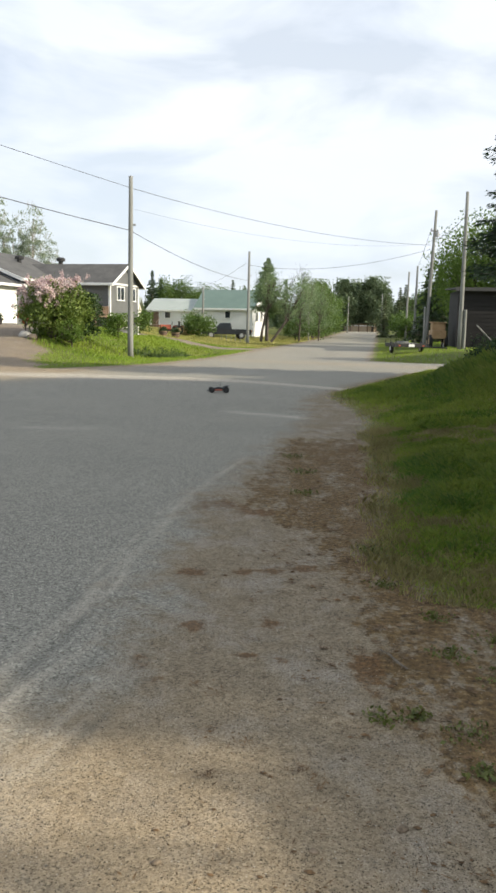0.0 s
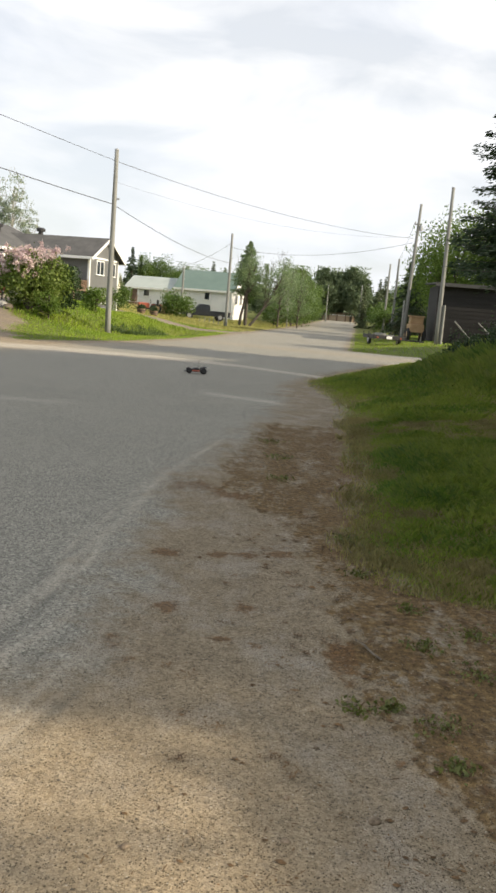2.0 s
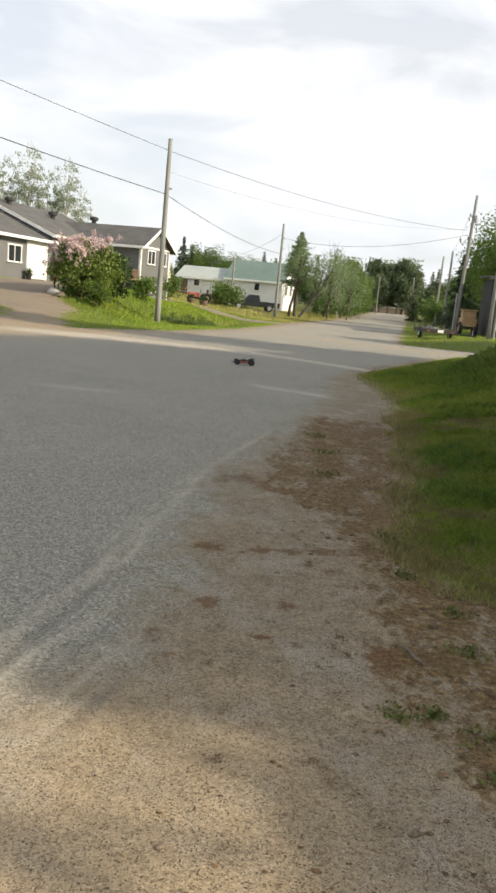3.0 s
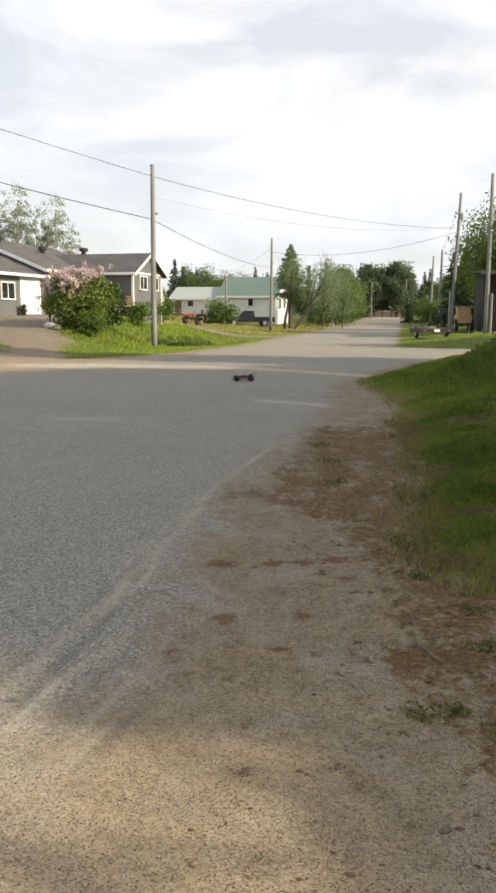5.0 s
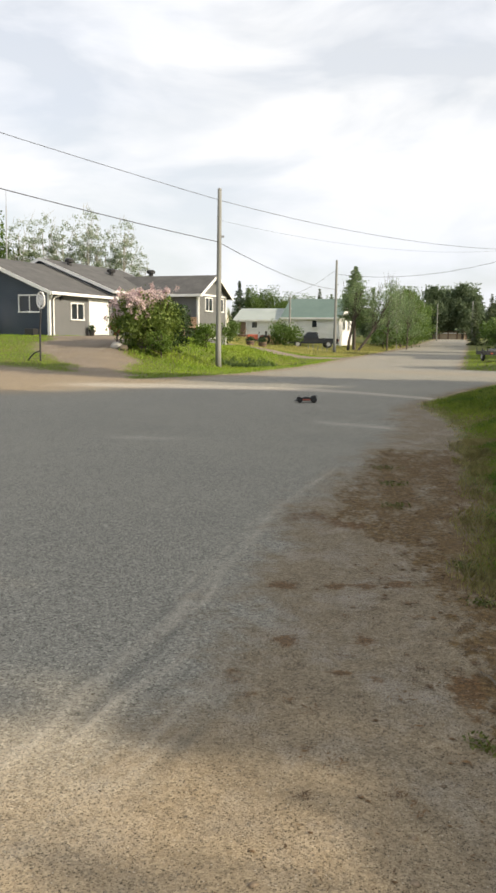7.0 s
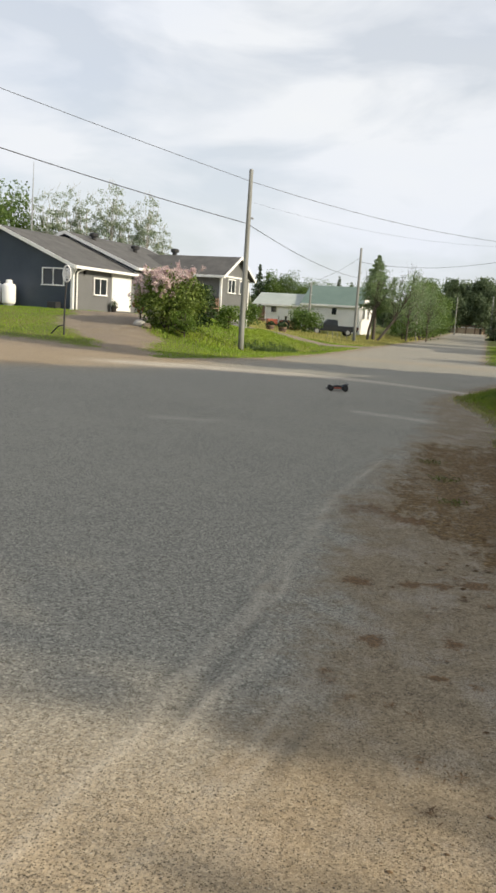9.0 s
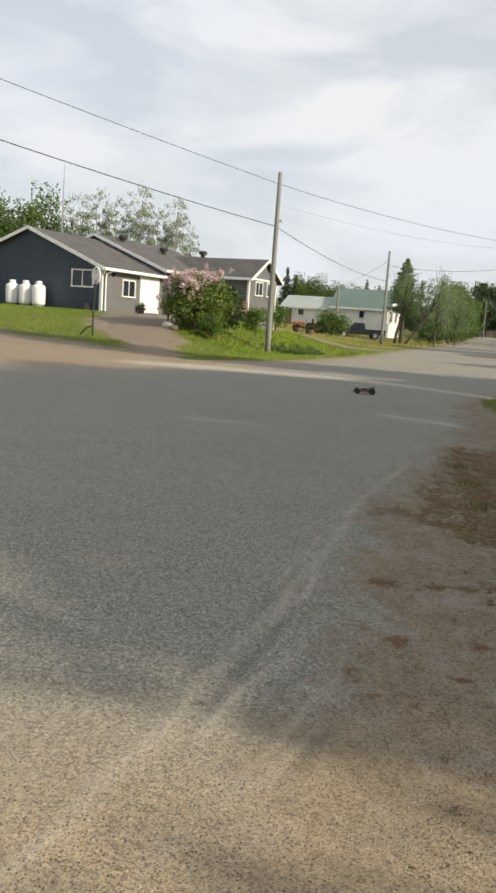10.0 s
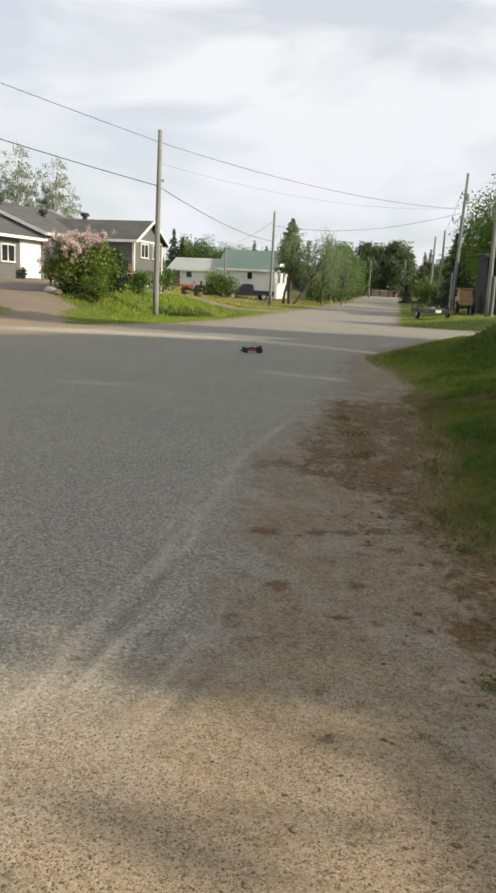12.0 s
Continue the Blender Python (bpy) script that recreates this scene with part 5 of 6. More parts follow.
p = scatter(110000, -34.0, 0.5, 28.0, 62.0, lambda x, y, r: (along(LEFT_TURF, y) - x > r.uniform(-0.2, 0.5, len(x))) & (drive_distance(x, y) < r.uniform(-0.8, 0.35, len(x))) & ~((np.abs(along(LEFT_EDGE, y) - x - 3.6) < r.uniform(0.5, 1.4, len(x))) & (y > 40.8) & (y < 50.5)), 4)
e = along(LEFT_EDGE, p[:, 1]) - p[:, 0]
lush = ss(2.5, 4.5, e) * (1 - ss(8.5, 10.5, e)) * ss(34, 38, p[:, 1])
blades("lawn_grass", "sunlit grass on the house's lawn and bank", p, 0.05 + 0.10 * lush + 0.04 * value_noise(p[:, 0], p[:, 1], 1.1, 15), 0.013, M_LAWN, 4)
p = scatter(34000, -12.0, 0.0, 40.6, 51.0, lambda x, y, r: np.abs(along(LEFT_EDGE, y) - x - 3.6) < r.uniform(0.4, 1.6, len(x)), 7)
blades("shaded_ditch_weeds", "rank weeds in the roadside ditch, darkened for its shade", p, 0.16 + 0.10 * value_noise(p[:, 0], p[:, 1], 0.7, 16), 0.014, M_DITCH, 7)
p = scatter(50000, -16.0, 14.0, 62.0, 120.0, lambda x, y, r: (along(LEFT_TURF, y) - x > r.uniform(-0.3, 0.6, len(x))) & (drive_distance(x, y) < 0), 5)
blades("meadow_grass", "dry yellowish grass before the white house", p, 0.10 + 0.10 * patchy(p[:, 0], p[:, 1]), 0.018, M_DRY, 5)

# ---------- by the side road ----------
def shed():
    """Dark board shed with a low roof; the near wall is clad in wide boards, some of them split away."""
    t = thing("shed", "dark weathered board shed with a flat tin roof", "shed", (14.3, 55.2, gz(14.3, 55)), -8)
    H, W, L = 3.95, 7.5, 6.5
    part("wall", boxes((0.0, W, 0.05, L, -0.3, H)), M_SHED, t)
    n = 15
    for i in range(n):
        z0 = -0.1 + i * (H + 0.05) / n
        part("board", boxes((0.02, W, 0.0 - 0.012 * (i % 2), 0.05, z0, z0 + (H + 0.05) / n - 0.02)), M_SHED, t)
    part("corner_post", boxes((-0.10, 0.06, -0.06, 0.12, -0.3, H)), M_SHED, t)
    rf = bmesh.new()
    prism(rf, [(-0.35, -0.4, H), (-0.35, L + 0.3, H + 0.25), (-0.35, L + 0.3, H + 0.36), (-0.35, -0.4, H + 0.11)], (W + 0.7, 0, 0))
    part("roof", rf, M_SHINGLE, t, "dull dark grey tin roof")
    part("fascia", boxes((-0.36, W + 0.36, -0.45, -0.40, H - 0.12, H + 0.12)), M_SHINGLE, t)
    for k, (xa, xb) in enumerate(((1.2, 2.6), (2.8, 4.4))):
        part("brace", tube(bmesh.new(), [(xa, -0.25, 1.55), (xb, -0.9, 0.1)], 0.05, 6), M_POLE, t, "pale plank leaning against the wall")
    return t


shed()


def trailer():
    x, y = 10.0, 50.6
    t = thing("utility_trailer", "low black flat-deck utility trailer parked on grass", "trailer", (x, y, gz(x, y)), 8)
    bed = part("deck", boxes((-1.2, 1.2, -0.9, 1.6, 0.52, 0.58)), M_DECK, t)
    for i in range(8):
        part("plank", boxes((-1.2 + i * 0.3, -0.92 + i * 0.3, -0.9, 1.6, 0.584, 0.61)), M_DECK, bed)
    for a in ((-1.26, -1.2, -0.95, 1.65), (1.2, 1.26, -0.95, 1.65), (-1.2, 1.2, -0.95, -0.9), (-1.2, 1.2, 1.6, 1.65)):
        part("side_rail", boxes((*a, 0.42, 0.66), bevel=0.01), M_BLACK, t)
    for px in (-1.23, 1.23):
        for py in (-0.92, 0.35, 1.62):
            part("stake", boxes((px - 0.025, px + 0.025, py - 0.025, py + 0.025, 0.66, 0.86)), M_BLACK, t)
    part("tongue", tube(bmesh.new(), [(1.2, -0.2, 0.45), (2.3, -0.35, 0.42), (3.0, -0.45, 0.40)], 0.05, 6), M_BLACK, t)
    part("jack", tube(bmesh.new(), [(2.7, -0.4, 0.02), (2.7, -0.4, 0.75)], 0.035, 8), M_STEEL, t)
    for px in (-1.28, 1.08):
        w = part("wheel", lathe(bmesh.new(), [(0.14, 0), (0.28, 0.01), (0.31, 0.05), (0.31, 0.15), (0.28, 0.19), (0.14, 0.20)], 20, "X", (px, 0.25, 0.31)), M_RUBBER, t)
        part("rim", lathe(bmesh.new(), [(0.05, -0.01), (0.16, -0.008), (0.16, 0.21), (0.05, 0.212)], 14, "X", (px, 0.25, 0.31)), M_STEEL, w)
        part("mudguard", tube(bmesh.new(), [(px + 0.1, -0.15, 0.55), (px + 0.1, 0.05, 0.70), (px + 0.1, 0.45, 0.70), (px + 0.1, 0.65, 0.55)], 0.04, 6), M_BLACK, t)
    part("number_panel", boxes((-0.22, 0.22, -0.985, -0.955, 0.44, 0.62), bevel=0.006), M_TRIM, t, "pale panel on the rear rail")
    for k, (bx, bz, ln) in enumerate(((-0.7, 0.615, 2.0), (-0.35, 0.615, 2.2), (0.15, 0.615, 2.1), (-0.5, 0.705, 1.9))):
        part("board", boxes((bx, bx + 0.30, -0.8, -0.8 + ln, bz, bz + 0.085), bevel=0.008), M_POLE, bed, "loose weathered board")
    part("tail_lamp", boxes((-1.0, -0.85, -0.975, -0.95, 0.48, 0.56)), M_RED, t)
    part("tail_lamp", boxes((0.85, 1.0, -0.975, -0.95, 0.48, 0.56)), M_RED, t)

    t.scale = (0.82, 0.82, 0.95)


trailer()


def loader():
    """The back of a tan machine that shows past the shed's corner."""
    x, y = 13.55, 58.2
    t = thing("tractor", "faded tan tractor parked beside the dark shed", "tractor", (x, y, gz(x, y)), -5)
    part("body", boxes((-0.55, 0.75, -1.0, 1.4, 0.75, 1.45), bevel=0.06), M_TAN, t)
    part("cab", boxes((-0.5, 0.7, -0.6, 0.8, 1.45, 2.05), bevel=0.08), M_TAN, t)
    part("cab_roof", boxes((-0.6, 0.8, -0.7, 0.9, 2.05, 2.15), bevel=0.03), M_TAN, t)
    for wx in (-0.75, 0.62):
        for wy, r in ((-0.55, 0.55), (1.0, 0.42)):
            w = part("wheel", lathe(bmesh.new(), [(0.2, 0), (r * 0.93, 0.01), (r, 0.06), (r, 0.26), (r * 0.93, 0.31), (0.2, 0.32)], 20, "X", (wx, wy, r)), M_RUBBER, t)
            part("rim", lathe(bmesh.new(), [(0.06, -0.01), (r * 0.5, -0.008), (r * 0.5, 0.33), (0.06, 0.332)], 14, "X", (wx, wy, r)), M_TAN, w)

    t.scale = (0.78, 0.78, 0.85)


loader()


# ---------- on the white house's lawn ----------
def pickup():
    x, y = -2.4, 84.8
    t = thing("pickup_truck", "dark grey pickup truck parked on the lawn", "pickup truck", (x, y, gz(x, y)), 8)
    bm = prism(bmesh.new(), [(-2.55, -0.88, 0.45), (2.55, -0.88, 0.45), (2.6, -0.88, 0.98), (-0.6, -0.88, 1.02), (-1.15, -0.88, 1.02), (-2.45, -0.88, 0.93), (-2.62, -0.88, 0.75)], (0, 1.76, 0))
    bmesh.ops.bevel(bm, geom=list(bm.edges), offset=0.05, segments=2, affect="EDGES")
    part("body", bm, M_TRUCK, t)
    cab = prism(bmesh.new(), [(-1.25, -0.8, 1.0), (0.55, -0.8, 1.0), (0.42, -0.74, 1.62), (-0.55, -0.74, 1.64)], (0, 1.54, 0))
    bmesh.ops.bevel(cab, geom=list(cab.edges), offset=0.05, segments=2, affect="EDGES")
    part("cab", cab, M_TRUCK, t)
    part("side_window", prism(bmesh.new(), [(-0.95, -0.83, 1.08), (-0.3, -0.83, 1.08), (-0.3, -0.80, 1.52), (-0.55, -0.80, 1.52)], (0, 0.03, 0)), M_GLASS, t)
    part("side_window", prism(bmesh.new(), [(-0.22, -0.83, 1.08), (0.38, -0.83, 1.08), (0.32, -0.80, 1.52), (-0.22, -0.80, 1.52)], (0, 0.03, 0)), M_GLASS, t)
    part("bumper", boxes((-2.72, -2.55, -0.86, 0.86, 0.42, 0.58), bevel=0.03), M_STEEL, t)
    part("bumper", boxes((2.55, 2.70, -0.86, 0.86, 0.42, 0.58), bevel=0.03), M_STEEL, t)
    part("headlight", boxes((-2.60, -2.50, -0.80, -0.55, 0.72, 0.86)), M_TRIM, t)
    part("tail_light", boxes((2.56, 2.63, -0.89, -0.72, 0.68, 0.92)), M_RED, t)
    for wx in (-1.65, 1.55):
        for wy in (-0.92, 0.70):
            w = part("wheel", lathe(bmesh.new(), [(0.15, 0), (0.34, 0.01), (0.38, 0.05), (0.38, 0.18), (0.34, 0.22), (0.15, 0.23)], 20, "Y", (wx, wy, 0.38)), M_RUBBER, t)
            part("rim", lathe(bmesh.new(), [(0.05, -0.012), (0.21, -0.01), (0.21, 0.235), (0.05, 0.24)], 14, "Y", (wx, wy, 0.38)), M_STEEL, w)


pickup()


def red_tractor():
    x, y = -7.6, 79.5
    t = thing("garden_tractor", "faded red garden tractor standing on the lawn", "tractor", (x, y, gz(x, y)), 20)
    part("bonnet", boxes((-1.15, -0.1, -0.3, 0.3, 0.45, 0.95), bevel=0.06), M_RED, t)
    part("frame", boxes((-1.1, 0.9, -0.2, 0.2, 0.32, 0.46)), M_BLACK, t)
    part("mudguard", boxes((0.25, 1.0, -0.55, -0.25, 0.72, 0.86), bevel=0.04), M_RED, t)
    part("mudguard", boxes((0.25, 1.0, 0.25, 0.55, 0.72, 0.86), bevel=0.04), M_RED, t)
    part("seat", boxes((0.3, 0.75, -0.22, 0.22, 0.8, 0.92), bevel=0.04), M_BLACK, t)
    part("seat_back", boxes((0.7, 0.82, -0.22, 0.22, 0.9, 1.3), bevel=0.04), M_BLACK, t)
    part("steering_wheel", tube(bmesh.new(), [(0.05 + 0.02 * math.cos(a), 0.2 * math.cos(a), 1.1 + 0.16 * math.sin(a)) for a in np.linspace(0, 6.2, 14)], 0.02, 5), M_BLACK, t)
    for wx, r, wd in ((-0.8, 0.3, 0.2), (0.6, 0.45, 0.26)):
        for wy in (-0.62, 0.62 - wd):
            w = part("wheel", lathe(bmesh.new(), [(0.1, 0), (r * 0.92, 0.01), (r, 0.05), (r, wd - 0.05), (r * 0.92, wd - 0.01), (0.1, wd)], 18, "Y", (wx, wy, r)), M_RUBBER, t)
            part("rim", lathe(bmesh.new(), [(0.05, -0.01), (r * 0.5, -0.008), (r * 0.5, wd + 0.01), (0.05, wd + 0.012)], 12, "Y", (wx, wy, r)), M_TAN, w)


red_tractor()
hay = thing("straw_bale", "pale straw bale lying behind the garden tractor", "straw bale", (-6.2, 81.5, gz(-6.2, 81.5)), 15)
part("bale", boxes((-0.7, 0.7, -0.4, 0.4, 0, 0.95), bevel=0.08), paint("straw", (0.38, 0.27, 0.13), (0.58, 0.45, 0.25), 4, 45, 0.95, stretch=(6, 1, 1), relief=0.8, dist=0.02), hay)
for bx in (-0.3, 0.3):
    part("twine", boxes((bx - 0.015, bx + 0.015, -0.408, 0.408, -0.0, 0.958)), M_TWIG, hay)
# half barrel planters and stakes along the lane
def half_barrel(x, y, first):
    t = thing("barrel_planter", "dark half-barrel planter beside the lane", "planter", (x, y, gz(x, y)), 0, "barrel planters")
    part("barrel", lathe(bmesh.new(), [(0.26, 0), (0.34, 0.25), (0.36, 0.5), (0.30, 0.51)], 16), M_DECK, t)
    part("hoop", lathe(bmesh.new(), [(0.345, 0.30), (0.352, 0.30), (0.357, 0.36), (0.34, 0.36)], 16), M_BLACK, t)
    r = np.random.default_rng(first)
    part("plant", quads_mesh(leaves(r.normal(size=(520, 3)) * (0.16, 0.16, 0.12) + (0, 0, 0.60), 0.13, r), M_LEAFDARK), None, t)["kind"] = "stuff"


half_barrel(-6.1, 67.5, 3)
half_barrel(-7.3, 69.0, 4)
for i in range(6):
    x, y = -2.6 + i * 0.45, 78.0 - 0.25 * i
    s = thing("garden_stake", "thin pale wooden stake standing on the lawn", "stake", (x, y, gz(x, y)), 0, "garden stakes")
    part("shaft", tube(bmesh.new(), [(0, 0, -0.2), (0.02 * (i % 3 - 1), 0, 0.55 + 0.1 * (i % 2))], [0.035, 0.025], 6), M_POLE, s)
# tan cottage at the end of the road
cot = thing("cottage", "small tan cottage at the far end of the road", "cottage", (0, 0, 0))
simple_gable(cot, 28.5, 37.0, 236.0, 242.0, 0.2, 2.7, 3.4, paint("tan_siding", (0.36, 0.28, 0.19), (0.50, 0.41, 0.29), 1, 10, 0.8), M_TAN)
for k in range(4):
    part("porch_post", boxes((29.2 + 2.5 * k, 29.5 + 2.5 * k, 235.3, 235.6, 0.3, 2.75)), M_DECK, cot)

# ---------- by the drive of the grey house ----------
def ring_post():
    x, y = -12.77, 33.83
    t = thing("yard_post", "thin black yard post with white wire ring sign", "post", (x, y, gz(x, y)), -20)
    part("shaft", tube(bmesh.new(), [(0, 0, -0.3), (0.02, 0, 1.4), (0.10, 0, 2.35)], 0.04, 8), M_BLACK, t)
    part("brace", tube(bmesh.new(), [(0, 0, 0.45), (-0.35, 0, 0.35), (-0.70, 0, 0.03)], 0.03, 6), M_BLACK, t)
    for r in (0.34, 0.20, 0.07):
        part("ring", tube(bmesh.new(), [(0.14 + 0.62 * r * math.cos(a), -0.05, 2.62 + r * math.sin(a)) for a in np.linspace(0, 6.26, 22)], 0.032, 6), M_TRIM, t, "white painted ring")
    for k in range(6):
        a = k * math.pi / 3
        part("spoke", tube(bmesh.new(), [(0.14 + 0.05 * math.cos(a), -0.05, 2.62 + 0.08 * math.sin(a)), (0.14 + 0.2 * math.cos(a), -0.05, 2.62 + 0.33 * math.sin(a))], 0.02, 5), M_TRIM, t)


ring_post()
ant = thing("radio_mast", "thin grey radio mast behind the garage", "antenna", (-22.5, 53.7, gz(-22.5, 53.7)))
part("mast", tube(bmesh.new(), [(0, 0, -0.2), (0.05, 0, 5.0), (0.12, 0, 8.6)], [0.06, 0.05, 0.035], 8), M_STEEL, ant)
part("whip", tube(bmesh.new(), [(0.12, 0, 8.5), (0.13, 0, 9.6)], 0.02, 5), M_STEEL, ant)


def rock(name, label, at, size, seed, mat):
    rng = np.random.default_rng(seed)
    bm = bmesh.new()
    bmesh.ops.create_icosphere(bm, subdivisions=2, radius=1.0)
    for v in bm.verts:
        k = 1 + 0.22 * noise.noise(v.co * 1.7 + Vector((seed, 0, 0)))
        v.co = Vector((v.co.x * size[0] * k, v.co.y * size[1] * k, max(v.co.z, -0.4) * size[2] * k))
    o = part(name, bm, mat, None, "", True)
    o.location = (at[0], at[1], gz(*at) + size[2] * 0.25)
    o.rotation_euler = (0, 0, seed)
    return tagged(o, label, "rock")


rock("boulder", "pale boulder beneath the lilac bush", (-10.55, 38.2), (0.36, 0.28, 0.24), 3, M_CONCRETE)
rock("boulder", "dark boulder beneath the lilac bush", (-10.15, 37.9), (0.30, 0.26, 0.20), 5, M_STONE)


# ---------- toy car on the road ----------
def toy_car():
    x, y = -0.66, 18.9
    t = thing("toy_car", "black and red radio-controlled buggy standing on asphalt", "toy car", (x, y, gz(x, y) + 0.012), 8)
    part("chassis", boxes((-0.24, 0.26, -0.07, 0.07, 0.05, 0.075), bevel=0.006), M_BLACK, t)
    body = prism(bmesh.new(), [(-0.26, -0.055, 0.075), (0.22, -0.055, 0.075), (0.20, -0.05, 0.105), (0.06, -0.045, 0.15), (-0.03, -0.045, 0.165), (-0.13, -0.045, 0.12), (-0.27, -0.04, 0.085)], (0, 0.10, 0))
    part("shell", body, M_BLACK, t)
    part("side_pod", boxes((-0.12, 0.10, -0.085, -0.05, 0.06, 0.10), bevel=0.008), M_RED, t, "red painted side pod")
    part("side_pod", boxes((-0.12, 0.10, 0.05, 0.085, 0.06, 0.10), bevel=0.008), M_RED, t, "red painted side pod")
    part("cockpit", boxes((-0.06, 0.05, -0.06, 0.06, 0.115, 0.155), bevel=0.012), M_BLACK, t)
    part("wing", boxes((0.20, 0.30, -0.12, 0.12, 0.185, 0.20), bevel=0.004), M_BLACK, t)
    for sy in (-0.10, 0.10):
        part("wing_strut", boxes((0.21, 0.25, sy - 0.006, sy + 0.006, 0.09, 0.186)), M_BLACK, t)
        part("shock", tube(bmesh.new(), [(-0.17, sy * 0.6, 0.13), (-0.19, sy * 1.2, 0.06)], 0.012, 6), M_BLUE, t)
        part("shock", tube(bmesh.new(), [(0.17, sy * 0.6, 0.14), (0.19, sy * 1.2, 0.06)], 0.012, 6), M_BLUE, t)
    part("bumper", boxes((-0.33, -0.25, -0.08, 0.08, 0.045, 0.07), bevel=0.008), M_BLACK, t)
    part("aerial", tube(bmesh.new(), [(0.05, 0.03, 0.14), (0.08, 0.03, 0.36)], 0.003, 4), M_BLACK, t)
    for wx, r, wd in ((-0.19, 0.075, 0.06), (0.20, 0.085, 0.085)):
        for sy in (-1, 1):
            y0 = 0.10 if sy > 0 else -0.10 - wd
            w = part("wheel", lathe(bmesh.new(), [(0.03, 0), (r * 0.9, 0.004), (r, 0.015), (r, wd - 0.015), (r * 0.9, wd - 0.004), (0.03, wd)], 18, "Y", (wx, y0, r)), M_RUBBER, t)
            part("rim", lathe(bmesh.new(), [(0.01, -0.003), (r * 0.55, -0.002), (r * 0.55, wd + 0.002), (0.01, wd + 0.003)], 12, "Y", (wx, y0, r)), M_BLACK, w)


toy_car()
bpy.data.objects["toy_car"].scale = (0.85, 0.85, 0.85)

# ---------- litter and stones on the shoulder ----------
for i, (x, y, s, lab) in enumerate(((0.56, 2.20, 0.035, "pale flat stone lying on the dirt"), (0.29, 2.30, 0.022, "dark stone lying on the dirt"), (0.27, 2.08, 0.026, "dark stone lying on the dirt"), (-0.20, 2.02, 0.024, "dark stone lying on sandy dirt"), (0.0, 5.26, 0.022, "pale pebble on the packed dirt"), (-0.02, 2.10, 0.014, "reddish stone lying on sandy dirt"), (0.42, 2.62, 0.018, "grey stone lying on the dirt"))):
    rock("stone", lab, (x, y), (s * 0.66, s * 0.5, s * 0.3), 10 + i, M_PEBBLE)


def grit():
    """Loose pebbles, thick along the road's edge."""
    rng = np.random.default_rng(91)
    n = 5200
    y = 1.3 + 7.5 * rng.uniform(0, 1, n) ** 1.7
    x = rng.uniform(-3.2, 2.4, n)
    z = land(x, y) + 0.010
    s = 0.0022 + 0.0050 * rng.uniform(0, 1, n) ** 5
    base = np.array([(1, 0, 0), (-0.5, 0.87, 0), (-0.5, -0.87, 0), (0, 0, 0.8)])
    tri = np.array([(0, 1, 3), (1, 2, 3), (2, 0, 3)])
    a = rng.uniform(0, 6.28, n)
    out = np.empty((n, 3, 3, 3))
    rx = base[None, :, 0] * np.cos(a)[:, None] - base[None, :, 1] * np.sin(a)[:, None]
    ry = base[None, :, 0] * np.sin(a)[:, None] + base[None, :, 1] * np.cos(a)[:, None]
    v = np.stack([x[:, None] + s[:, None] * rx * 1.3, y[:, None] + s[:, None] * ry, z[:, None] + s[:, None] * base[None, :, 2]], 2)
    for k in range(3):
        out[:, k] = v[:, tri[k]]
    o = new("gravel", quads_mesh(out.reshape(-1, 3), M_STONE, 3))
    tagged(o, "loose gravel scattered along the road's edge", "gravel", kind="stuff")


grit()


def litter():
    """Twigs, needles and dead leaf bits on the shoulder."""
    rng = np.random.default_rng(92)
    n = 6000
    y = 1.4 + 12 * rng.uniform(0, 1, n) ** 1.6
    x = along(RIGHT_EDGE, y) + 0.2 + 2.1 * rng.uniform(0, 1, n) ** 0.6
    k = (x < along(RIGHT_TURF, y) + 0.7) & (rng.uniform(size=n) < 0.2 + 0.8 * ss(0.3, 1.2, x - along(RIGHT_EDGE, y)))
    x, y = x[k], y[k]
    # needles lie thickest in small mats
    m = 230
    my = 2.4 + 9.5 * rng.uniform(0, 1, m) ** 1.3
    mx = along(RIGHT_EDGE, my) + 0.35 + rng.uniform(0, 1, m) ** 0.7 * (along(RIGHT_TURF, my).clip(0, 2.0) + 0.1 - along(RIGHT_EDGE, my) - 0.35)
    r = rng.uniform(0.008, 0.030, m) * (0.7 + my * 0.07)
    own = np.repeat(np.arange(m), 18)
    x = np.concatenate([x, mx[own] + rng.normal(size=len(own)) * r[own] * 1.2])
    y = np.concatenate([y, my[own] + rng.normal(size=len(own)) * r[own]])
    n = len(x)
    a = rng.uniform(0, 6.28, n)
    ln = 0.004 + 0.026 * rng.uniform(0, 1, n) ** 6
    ln[-len(own):] = rng.uniform(0.007, 0.022, len(own))
    w = 0.0015 + 0.0035 * rng.uniform(0, 1, n) ** 2
    d = np.stack([np.cos(a), np.sin(a), rng.normal(0, 0.10, n)], 1) * ln[:, None]
    s = np.stack([-np.sin(a), np.cos(a), rng.normal(0, 0.2, n)], 1) * w[:, None]
    c = np.stack([x, y, land(x, y) + 0.009], 1)
    v = np.stack([c - d, c + s, c + d, c - s], 1)
    o = new("leaf_litter", quads_mesh(v.reshape(-1, 3), M_TWIG))
    tagged(o, "twigs and dead needles strewn over the dirt shoulder", "leaf litter", kind="stuff")


litter()
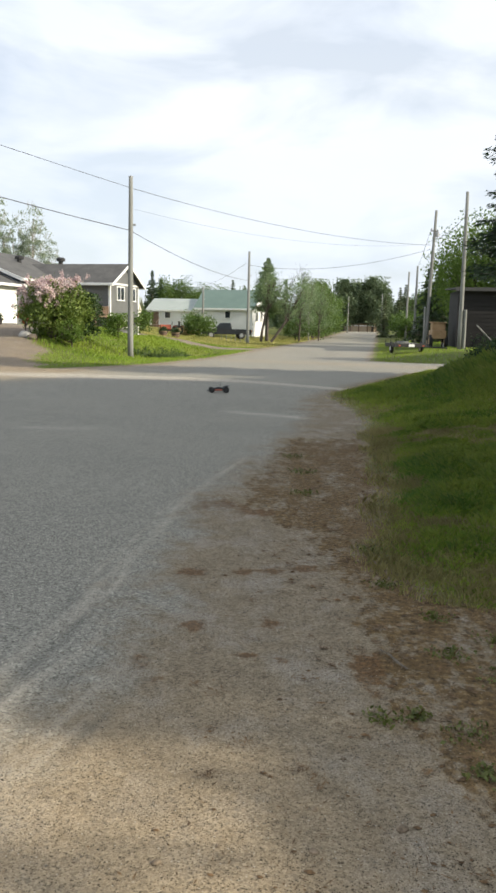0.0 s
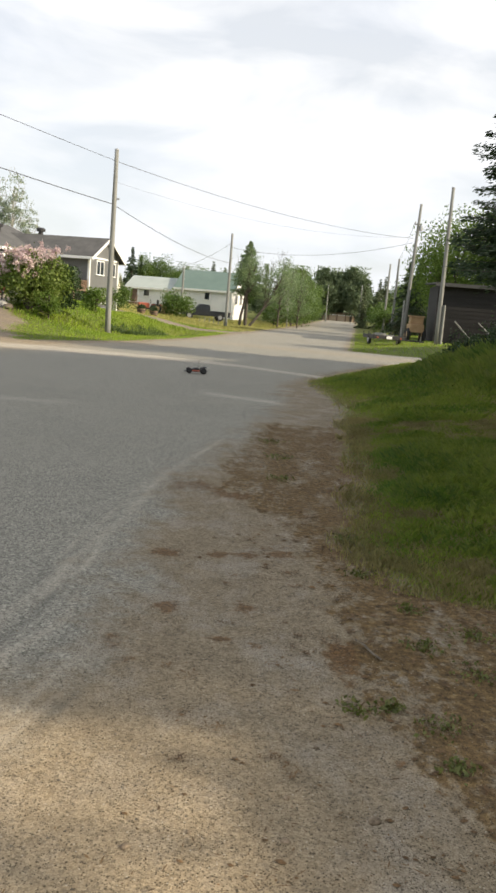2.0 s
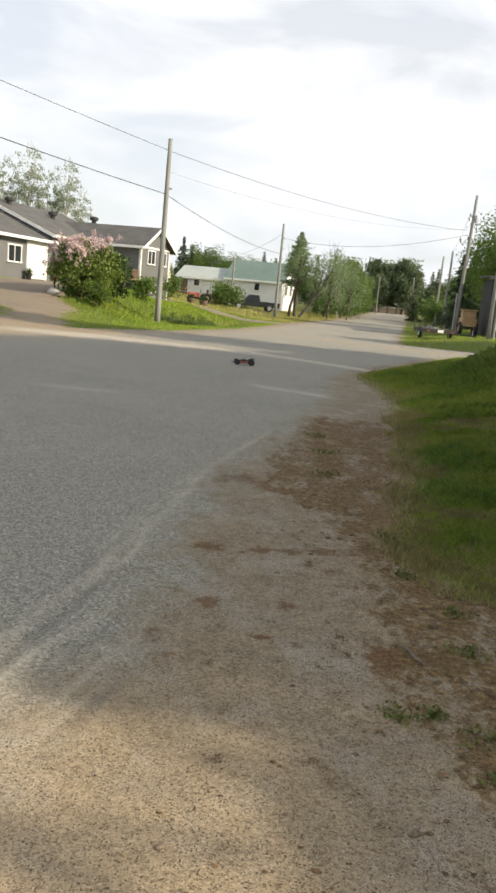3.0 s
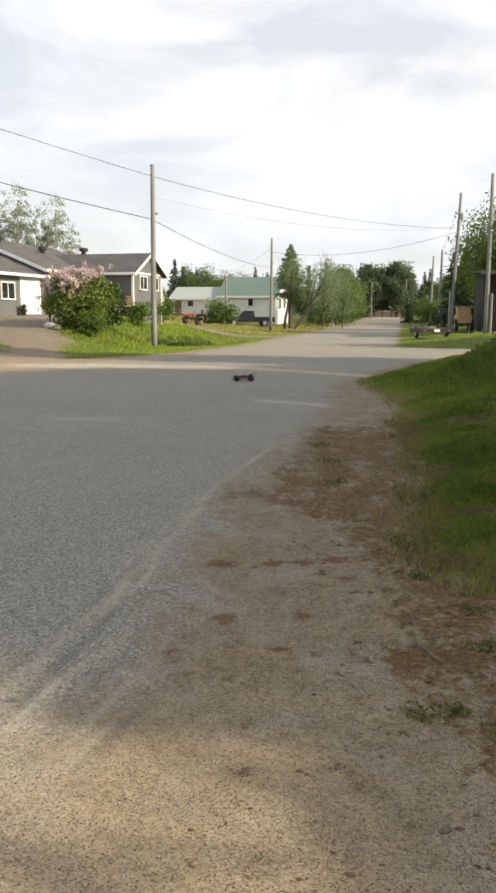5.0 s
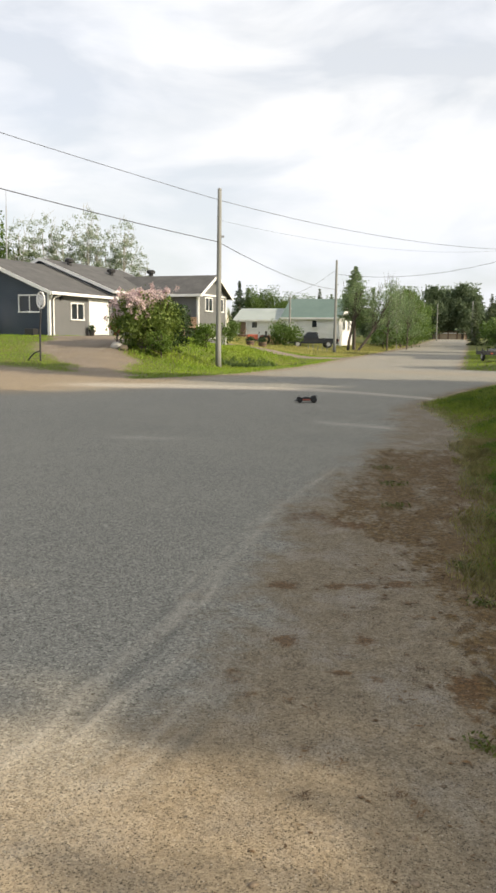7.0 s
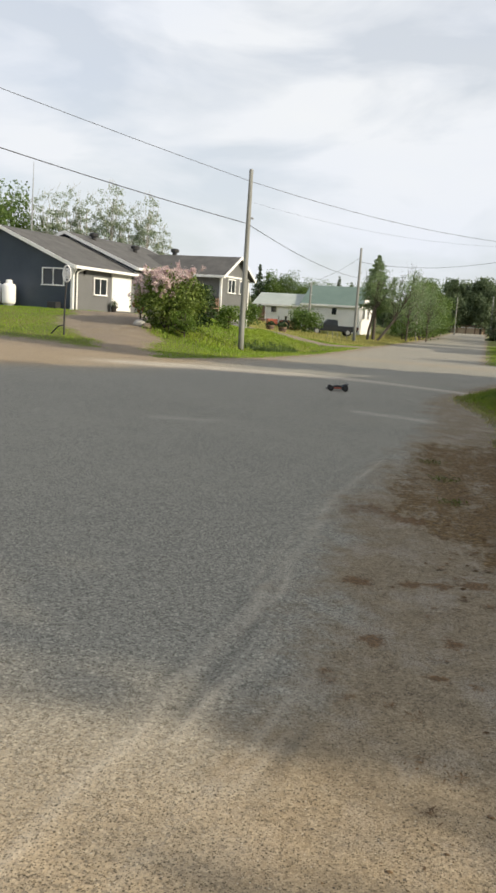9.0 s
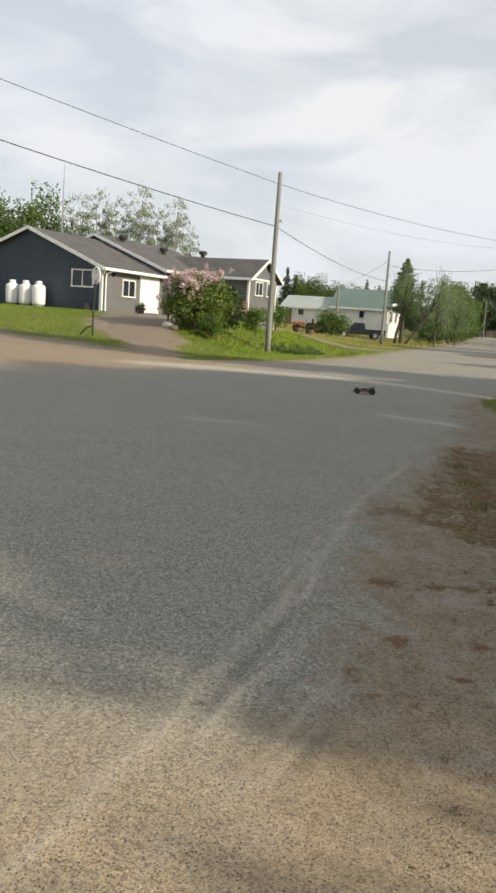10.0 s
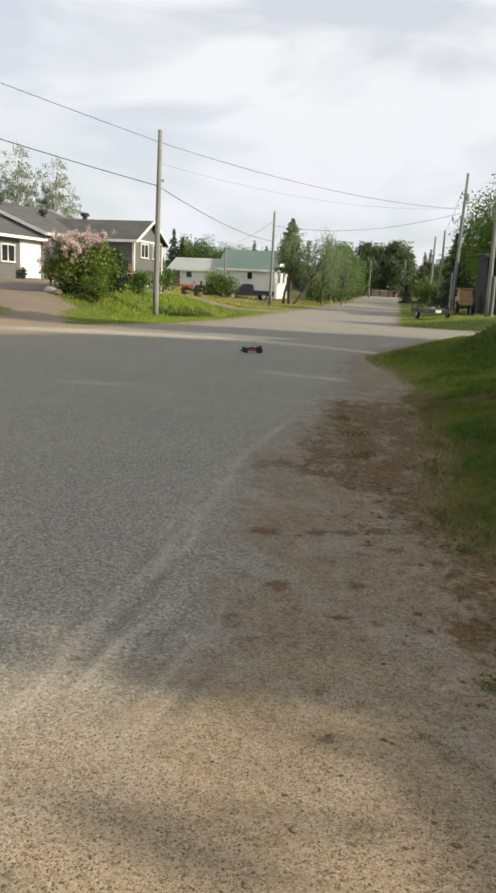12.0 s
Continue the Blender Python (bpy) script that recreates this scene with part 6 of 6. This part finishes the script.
# low weeds that have crept out of the verge
for i, (x, y, r) in enumerate(((0.62, 2.92, 0.075), (0.95, 2.81, 0.10), (1.06, 3.56, 0.09), (1.24, 3.29, 0.13), (0.76, 2.95, 0.05), (0.92, 2.53, 0.06), (1.34, 3.75, 0.10), (0.92, 5.45, 0.11), (1.08, 4.05, 0.07), (0.60, 7.4, 0.13), (0.66, 8.6, 0.16), (0.62, 9.6, 0.15), (0.90, 4.62, 0.08))):
    rng = np.random.default_rng(100 + i)
    w = thing("weed", "low green weed growing from the dirt shoulder", "weed", (x, y, gz(x, y)), 0, "weeds")
    n = 110
    q = rng.normal(size=(n, 3)) * (r * 0.55, r * 0.5, 0.007) + (0, 0, 0.015)
    part("leaves", quads_mesh(leaves(q, 0.021, rng, None, 0.6), M_WEED), None, w)
    part("stem", tube(bmesh.new(), [(0, 0, -0.03), (0.01, 0, 0.02), (0.03, 0.01, 0.035)], 0.003, 5), M_TWIG, w)
# clods and dead leaves on the dirt
def clods():
    rng = np.random.default_rng(140)
    n = 420
    y = 1.9 + 8.5 * rng.uniform(0, 1, n) ** 1.5
    x = along(RIGHT_EDGE, y) + 0.3 + (along(RIGHT_TURF, y).clip(0, 1.7) - along(RIGHT_EDGE, y) - 0.2) * rng.uniform(0, 1, n) ** 0.55
    ln = (0.007 + 0.018 * rng.uniform(0, 1, n) ** 3)[:, None] * (0.8 + 0.06 * y)[:, None]
    a = rng.uniform(-0.6, 0.6, n)
    d = np.stack([np.cos(a), np.sin(a), np.zeros(n)], 1) * ln
    w = np.stack([-np.sin(a), np.cos(a), np.zeros(n)], 1) * ln * 0.55
    c = np.stack([x, y, land(x, y) + 0.004], 1)
    up = np.zeros((n, 3))
    up[:, 2] = ln[:, 0] * 0.38
    ring = [c - d, c - d * 0.4 - w, c + d * 0.5 - w * 0.8, c + d, c + d * 0.3 + w, c - d * 0.5 + w * 0.8]
    top = c + up
    v = np.stack([q for i in range(6) for q in (ring[i], ring[(i + 1) % 6], top)], 1)
    o = new("soil_clods", quads_mesh(v.reshape(-1, 3), M_TWIG, 3))
    tagged(o, "small dark clods and dead leaves strewn on dirt", "clods", kind="stuff")


clods()
# a bleached stick on the dirt
stick = thing("stick", "bleached stick lying on the brown dirt", "stick", (0.76, 3.49, gz(0.76, 3.49) + 0.012), -69)
part("wood", tube(bmesh.new(), [(-0.115, 0, 0), (-0.04, 0.006, 0.003), (0.05, -0.004, 0.002), (0.115, 0.004, 0)], [0.005, 0.0065, 0.0065, 0.004], 7), M_STONE, stick)
